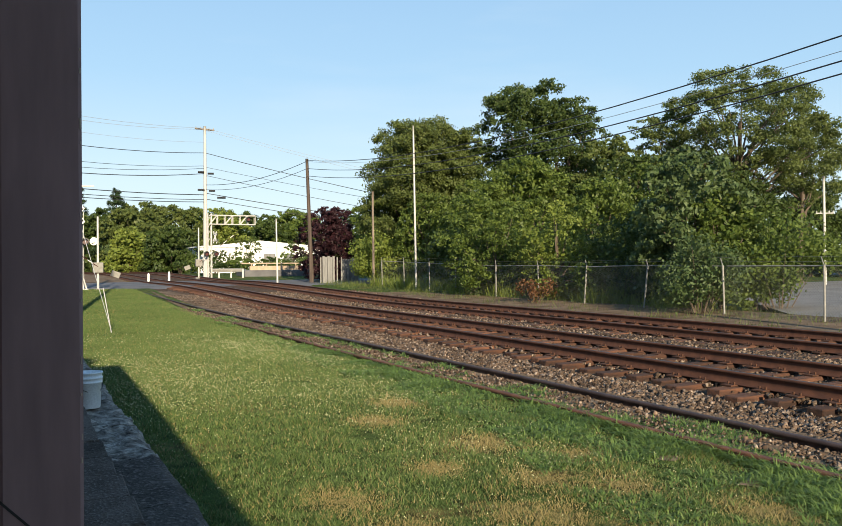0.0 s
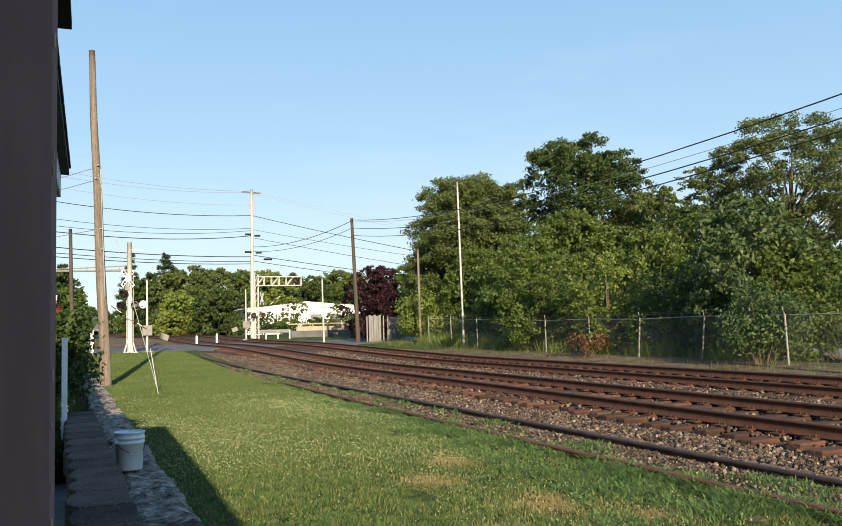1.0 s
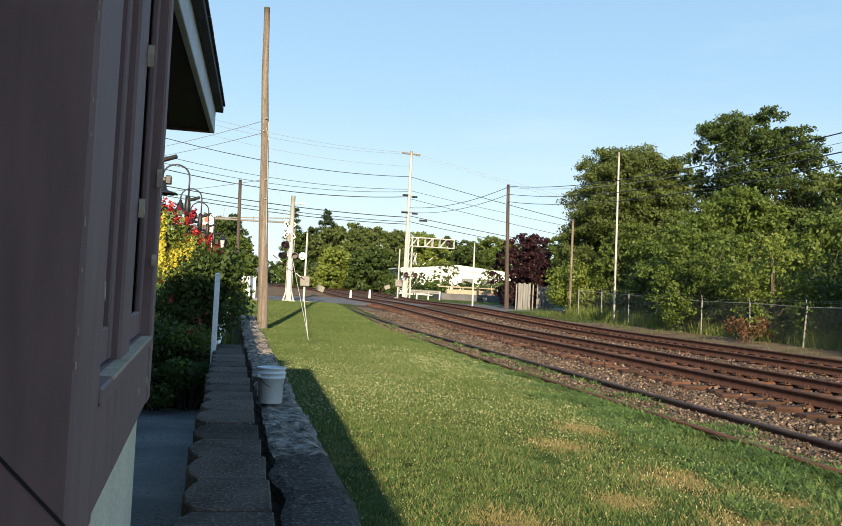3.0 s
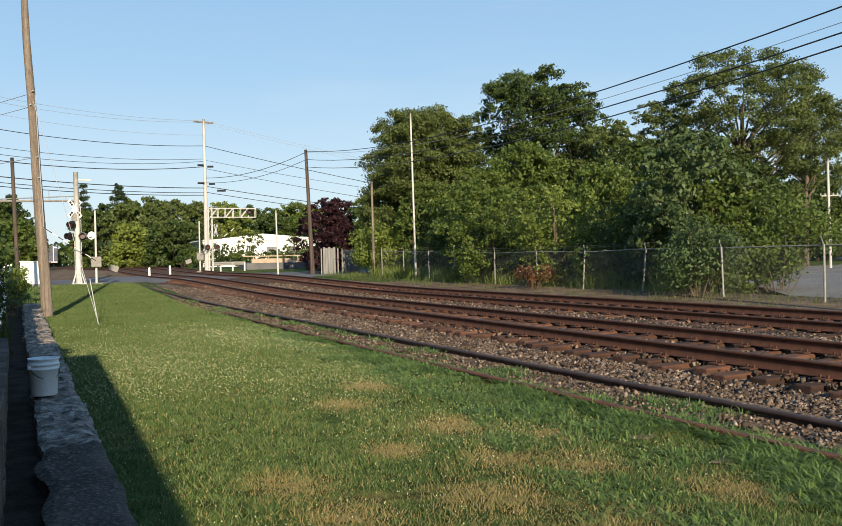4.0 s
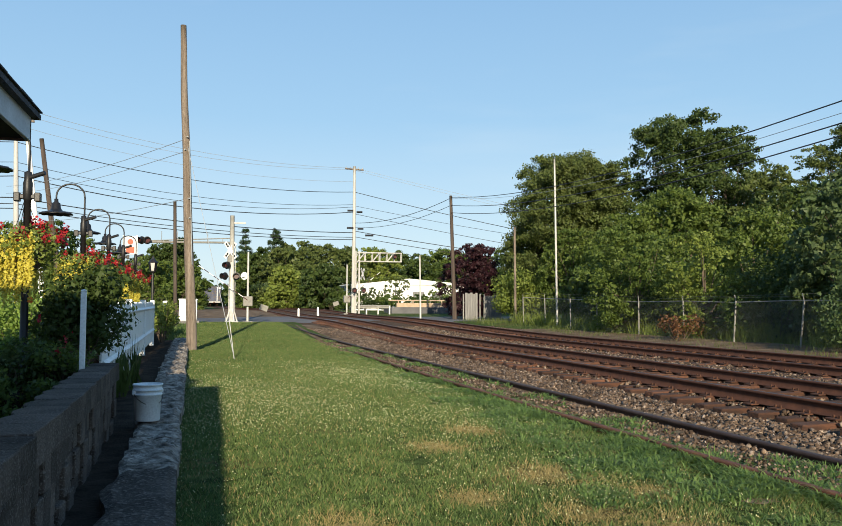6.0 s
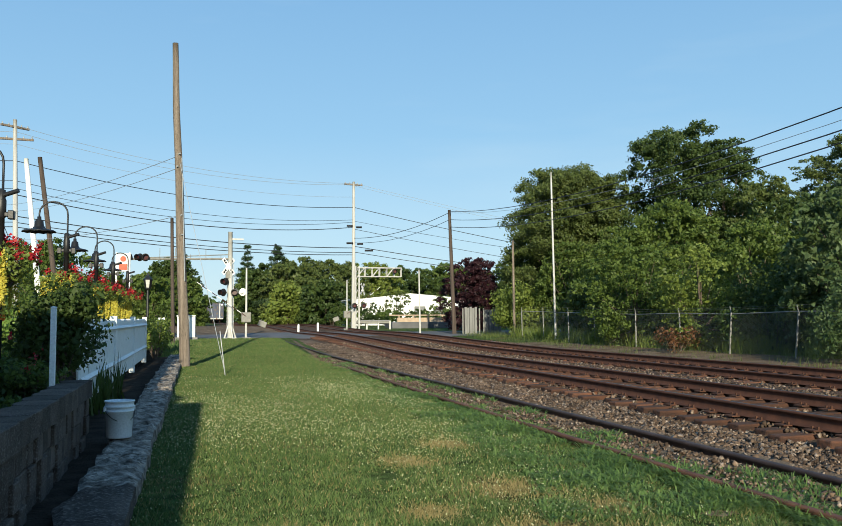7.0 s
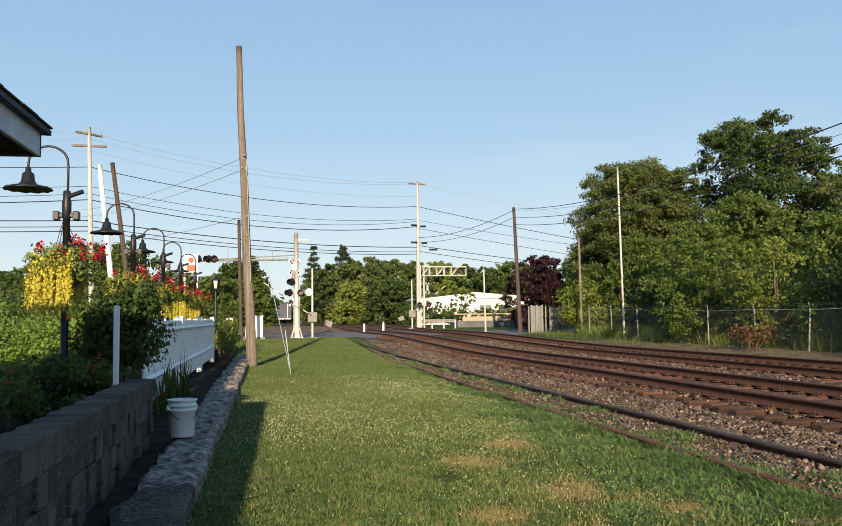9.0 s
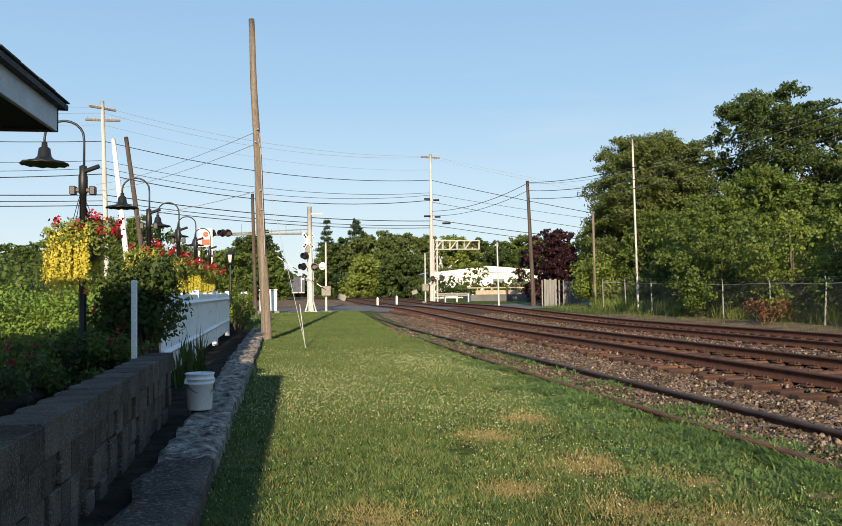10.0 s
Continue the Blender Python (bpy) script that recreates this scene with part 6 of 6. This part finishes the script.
# ---- lawn grass, clover, coarse grass, weeds ----
PATCHES = ((-6.40, 2.48, 0.30), (-6.27, 1.63, 0.34), (-5.25, 1.50, 0.50), (-4.45, 3.68, 0.36), (-4.75, 2.38, 0.30), (-4.35, 1.98, 0.30), (-5.38, 3.05, 0.22), (-5.06, 5.2, 0.28), (-4.0, 2.9, 0.25), (-5.0, 0.6, 0.45), (-5.9, 0.9, 0.35), (-3.9, 1.0, 0.3), (-6.5, 0.9, 0.3), (-4.4, 6.2, 0.3))
M_STRAW = mat("thin_straw_turf", (0.15, 0.130, 0.046), (0.25, 0.205, 0.080), 0.95, 9, bump=0.8, fine=90, dist=0.01, spec=0.05, c3=(0.07, 0.085, 0.025))
M_BARE = mat("bare_earth", (0.17, 0.115, 0.072), (0.26, 0.185, 0.125), 0.95, 7, bump=0.6, fine=60, spec=0.05)


def worn_spot(name, label, x, y, r, material, z=0.003, long=1.0):
    """A ragged worn spot lying on the turf."""
    bm = bmesh.new()
    n = 26
    ring = [bm.verts.new((x + k_ * math.cos(t) * long, y + k_ * math.sin(t), z)) for t, k_ in ((2 * math.pi * k / n, r * (0.75 + 0.55 * noise.noise((x + 1.3 * math.cos(2 * math.pi * k / n), y + 1.3 * math.sin(2 * math.pi * k / n), 4)) + random.uniform(-0.12, 0.12))) for k in range(n))]
    mid = bm.verts.new((x, y, z + 0.003))
    for k in range(n):
        bm.faces.new((mid, ring[k], ring[(k + 1) % n]))
    tagged(link(name, bm, material), label, "lawn patch", "worn lawn spots", kind="stuff")


for px, py, r in PATCHES:
    worn_spot("dry_patch", "straw-dry worn patch in the mown lawn", px, py, r * 0.3, M_STRAW)
for px, py, r in ((-3.45, 1.52, 0.13), (-3.44, 2.47, 0.12), (-3.2, 0.75, 0.12)):
    worn_spot("bare_patch", "small spot of bare tan earth in the grass", px, py, r, M_BARE, 0.012, 1.5)


def dryness(x, y):
    d = np.zeros_like(x)
    for px, py, r in PATCHES:
        d = np.maximum(d, np.exp(-(((x - px) * 1.0) ** 2 + ((y - py) * 0.8) ** 2) / (r * r)))
    return d


RISE_T = np.array([rise(0.5 * k) for k in range(160)])


def rise_np(y):
    return np.interp(y, np.arange(160) * 0.5, RISE_T)


def blades(x, y, z, h, w, lean):
    n = len(x)
    a = RNG.uniform(0, 2 * math.pi, n)
    s = np.stack([np.cos(a), np.sin(a), np.zeros(n)], 1) * (w / 2)[:, None]
    b = RNG.uniform(0, 2 * math.pi, n)
    t = np.stack([np.cos(b) * lean * h, np.sin(b) * lean * h, h], 1)
    p = np.stack([x, y, z], 1)
    return np.stack([p - s, p + s, p + t], 1).reshape(-1, 3), np.arange(3 * n).reshape(n, 3)


def strip(n, y0, y1, x0f, x1f):
    y = RNG.uniform(y0, y1, n)
    u = RNG.random(n)
    return x0f(y) + (x1f(y) - x0f(y)) * u, y


def lawn_left(y):
    return -7.40 - 0.022 * y


def lawn_right(y):
    return -2.95 - 0.036 * y + 0.0009 * y * y


y = np.concatenate([-1.7 + 49.0 * RNG.random(430000) ** 2.3, RNG.uniform(7, 46, 190000)])
right = np.where(y < 24, lawn_right(np.minimum(y, 24)), lawn_right(24.0))
x = lawn_left(y) + (right - lawn_left(y)) * RNG.random(len(y))
clumpy = np.array([noise.noise((a * 2.3, b * 2.3, 0)) for a, b in zip(x, y)])
dry = dryness(x, y) + 0.10 * clumpy
isdry = RNG.random(len(x)) < np.clip(dry * 1.2, 0.09 + 0.07 * np.clip(1 - y / 7, 0, 1), 0.93)
h = (0.014 + 0.028 * RNG.random(len(x))) * (1 + 0.9 * clumpy) * (1 + y * 0.022)
w = 0.0058 + 0.0011 * np.maximum(y, 0)
keep = RNG.random(len(x)) > dryness(x, y) * 0.45
for nm, sel, m, lab in (("lawn_grass", ~isdry & keep, M_BLADE, "short mown green lawn grass"), ("dry_grass", isdry & keep, M_DRY, "straw-coloured dry grass in the lawn")):
    v, f = blades(x[sel], y[sel], rise_np(y[sel]) - 0.004, h[sel], w[sel], RNG.uniform(0.3, 1.05, sel.sum()))
    tagged(array_mesh(nm, v, f, m), lab, "grass", kind="stuff")
# straw standing thick in the dry patches
q = np.array(PATCHES)[RNG.integers(0, len(PATCHES), 17000)]
x, y = q[:, 0] + RNG.normal(size=len(q)) * q[:, 2] * 0.52, q[:, 1] + RNG.normal(size=len(q)) * q[:, 2] * 0.6
v, f = blades(x, y, rise_np(y) - 0.002, 0.010 + 0.016 * RNG.random(len(x)), 0.006 + 0 * x, RNG.uniform(0.6, 2.2, len(x)))
tagged(array_mesh("straw_grass", v, f, M_DRY), "thick straw-coloured blades in the dry patches", "grass", kind="stuff")
# clover heads
x, y = strip(72000, 1.0, 20, lawn_left, lambda v: -3.4 + 0 * v)
den = np.array([noise.noise((a * 0.55 + 7, b * 0.3, 2)) for a, b in zip(x, y)])
sel = RNG.random(len(x)) < np.clip(0.17 + den * 0.28, 0.03, 0.5) * np.clip((y - 1) / 6, 0.22, 1) * np.clip(9.0 / y, 0.25, 1) * np.clip((20 - y) / 6, 0, 1)
x, y = x[sel], y[sel]
c = np.stack([x, y, 0.026 + 0.018 * RNG.random(len(x)) + rise_np(y)], 1)
o = np.array([[1, 0, 0], [-1, 0, 0], [0, 1, 0], [0, -1, 0], [0, 0, 1], [0, 0, -1]]) * 0.0046
v = (c[:, None] + o[None] * RNG.uniform(0.7, 1.3, (len(c), 1, 1)) * (1 + 0.05 * y)[:, None, None]).reshape(-1, 3)
octa = np.array([[0, 2, 4], [2, 1, 4], [1, 3, 4], [3, 0, 4], [2, 0, 5], [1, 2, 5], [3, 1, 5], [0, 3, 5]])
f = (np.arange(len(c))[:, None, None] * 6 + octa[None]).reshape(-1, 3)
tagged(array_mesh("clover_flowers", v, f, M_CLOVER), "white clover flower heads scattered in the lawn", "clover", kind="stuff")
# coarse tufted grass along the siding
def tufts(x, y, h, w, per):
    """Tufts of arching blades: each blade is a strip of two pieces bent outward."""
    n = len(x) * per
    x, y, h, w = (np.repeat(q, per) for q in (x, y, h, w))
    a = RNG.uniform(0, 2 * math.pi, n)
    out = np.stack([np.cos(a), np.sin(a), np.zeros(n)], 1)
    side = np.stack([-np.sin(a), np.cos(a), np.zeros(n)], 1) * (w / 2)[:, None]
    h = h * RNG.uniform(0.5, 1.2, n)
    lean = RNG.uniform(0.5, 1.35, n)
    p = np.stack([x, y, rise_np(y) - 0.004], 1) + out * (0.012 + 0.03 * RNG.random(n))[:, None]
    q = p + out * (lean * h * 0.45)[:, None] + np.array([0, 0, 1.0]) * (h * (0.66 - 0.2 * lean))[:, None]
    e = q + out * (lean * h * 0.75)[:, None] + np.array([0, 0, 1.0]) * (h * 0.34 * (1 - 0.85 * lean))[:, None]
    v = np.stack([p - side, p + side, q + side * 0.8, q - side * 0.8, e + side * 0.1, e - side * 0.1], 1).reshape(-1, 3)
    k = np.arange(n)[:, None] * 6
    f = np.stack([k + np.array([0, 1, 2, 3]), k + np.array([3, 2, 4, 5])], 1).reshape(-1, 4)
    return v, f


y = -1.8 + 25.0 * RNG.random(15000) ** 1.9
x = lawn_right(y) + 0.03 - (1.25 * np.clip(1.15 - y * 0.05, 0.22, 1) + 1.2 * np.clip(1 - y / 4.0, 0, 1)) * RNG.random(len(y)) ** 1.2
den = np.array([noise.noise((a * 1.6, b * 1.2, 5)) for a, b in zip(x, y)])
near = np.clip(1 - (lawn_right(y) - x) / 1.6, 0.08, 1)
sel = RNG.random(len(x)) < np.clip(0.18 + 0.32 * near + den * 1.4, 0.03, 1)
x, y, den, near = x[sel], y[sel], den[sel], near[sel]
v, f = tufts(x, y, (0.04 + 0.055 * near) * (1 + 0.7 * den) * np.clip(1.35 - y * 0.04, 0.65, 1.35), 0.0105 + 0.0009 * np.maximum(y, 0), 8)
tagged(array_mesh("coarse_grass", v, f, M_WEED), "coarse tufted green grass along the siding", "grass", kind="stuff")
# tufts grown over the near siding rail
y = -1.8 + 22.0 * RNG.random(2600) ** 1.6
x = lawn_right(y) + 0.09 + RNG.normal(size=len(y)) * 0.07
den = np.array([noise.noise((a * 0.4, b * 1.1, 15)) for a, b in zip(x, y)])
sel = RNG.random(len(x)) < np.clip(0.6 + den * 1.6, 0.05, 1) * np.clip(1.5 - y * 0.08, 0.2, 1)
x, y = x[sel], y[sel]
v, f = tufts(x, y, 0.095 + 0.07 * RNG.random(len(x)), 0.011 + 0.0009 * np.maximum(y, 0), 8)
tagged(array_mesh("rail_weeds", v, f, M_WEED), "coarse grass grown over the old siding rail", "grass", kind="stuff")
# tufts between the siding rails
y = -1.8 + 32.0 * RNG.random(5200) ** 1.7
x = lawn_right(y) + 0.15 + (-2.02 - 0.0165 * y - 0.0003 * y * y - lawn_right(y) - 0.15) * RNG.random(len(y))
den = np.array([noise.noise((a * 1.5, b * 0.9, 9)) for a, b in zip(x, y)])
sel = RNG.random(len(x)) < np.clip(den * 1.9 - 0.12 + np.clip(1 - y / 3.0, 0, 1) * 0.75, 0, 1)
x, y = x[sel], y[sel]
v, f = tufts(x, y, 0.07 + 0.07 * RNG.random(len(x)), 0.008 + 0.0009 * np.maximum(y, 0), 8)
tagged(array_mesh("siding_weeds", v, f, M_WEED), "weed tufts growing between the siding rails", "weeds", kind="stuff")
# rough grass at the far fence
x, y = strip(17000, 4, 52, lambda v: 8.3 + 0 * v, lambda v: 11.8 + 0 * v)
den = np.array([noise.noise((a * 0.8, b * 0.5, 3)) for a, b in zip(x, y)])
sel = RNG.random(len(x)) < np.clip(0.2 + den * 1.3 + (x - 9.3) * 0.16, 0.02, 1)
x, y = x[sel], y[sel]
v, f = blades(x, y, rise_np(y), 0.10 + 0.34 * RNG.random(len(x)) ** 2, 0.02 + 0 * x, RNG.uniform(0.2, 0.8, len(x)))
tagged(array_mesh("fence_grass", v, f, M_LF_OLIVE), "rough grass and weeds at the far fence", "grass", kind="stuff")
x, y = strip(15000, 19, 46, lambda v: 10.9 + 0 * v, lambda v: 13.4 + 0 * v)
den = np.array([noise.noise((a * 0.7, b * 0.45, 11)) for a, b in zip(x, y)])
sel = RNG.random(len(x)) < np.clip(0.35 + den * 1.6, 0.02, 1)
x, y, den = x[sel], y[sel], den[sel]
v, f = blades(x, y, rise_np(y), (0.35 + 0.55 * RNG.random(len(x))) * (1 + 0.5 * den), 0.03 + 0 * x, RNG.uniform(0.1, 0.6, len(x)))
tagged(array_mesh("meadow_grass", v, f, M_LF_LIGHT), "tall pale meadow grass behind the wire fence", "grass", kind="stuff")
x, y = strip(6000, 30, 45, lambda v: -13 + 0 * v, lambda v: -8.2 + 0 * v)
v, f = blades(x, y, rise_np(y), 0.08 + 0.16 * RNG.random(len(x)), 0.03 + 0 * x, RNG.uniform(0.2, 0.8, len(x)))
tagged(array_mesh("verge_grass", v, f, M_BLADE), "rough verge grass past the garden", "grass", kind="stuff")


# ---- crushed stone ----
BLOCK = np.array([[0, 1, 3, 2], [4, 6, 7, 5], [0, 4, 5, 1], [2, 3, 7, 6], [0, 2, 6, 4], [1, 5, 7, 3]])


def stones(name, label, n, y0, y1, x0, x1, z0, z1, size, follow=bend):
    y = y0 + (y1 - y0) * RNG.random(n) ** 1.5
    u = RNG.random(n)
    c = np.stack([x0 + (x1 - x0) * u + np.array([follow(t) for t in y]), y, z0 + (z1 - z0) * u + rise_np(y) + RNG.uniform(-0.012, 0.022, n)], 1)
    o = np.array([[i, j, k] for i in (-1, 1) for j in (-1, 1) for k in (-1, 1)], float)
    s = size * RNG.uniform(0.5, 1.4, (n, 1, 1)) * (1 + 0.010 * np.maximum(y, 0))[:, None, None]
    q = o[None] * RNG.uniform(0.45, 1.0, (n, 1, 3)) + RNG.normal(size=(n, 8, 3)) * 0.26
    rot = np.linalg.qr(RNG.normal(size=(n, 3, 3)))[0]
    v = c[:, None] + np.einsum("nij,nkj->nki", rot, q) * s * 0.42
    f = (np.arange(n)[:, None, None] * 8 + BLOCK[None]).reshape(-1, 4)
    tagged(array_mesh(name, v.reshape(-1, 3), f, M_STONE), label, "ballast", kind="stuff")


stones("ballast_stones", "loose crushed stone on the ballast shoulder", 36000, -2.5, 40, -2.1, -0.35, -0.02, -0.05, 0.054)
stones("track_stones", "crushed stone between the rails and tracks", 24000, -1, 40, -0.3, 4.0, 0.04, 0.045, 0.052)
stones("far_stones", "crushed stone of the far track bed", 10000, 0, 40, 4.0, 7.9, 0.06, 0.05, 0.06)
stones("siding_stones", "sparse gravel between the siding rails", 6500, -3, 30, -2.85, -2.05, 0.015, 0.015, 0.034, lambda t: -0.024 * t)
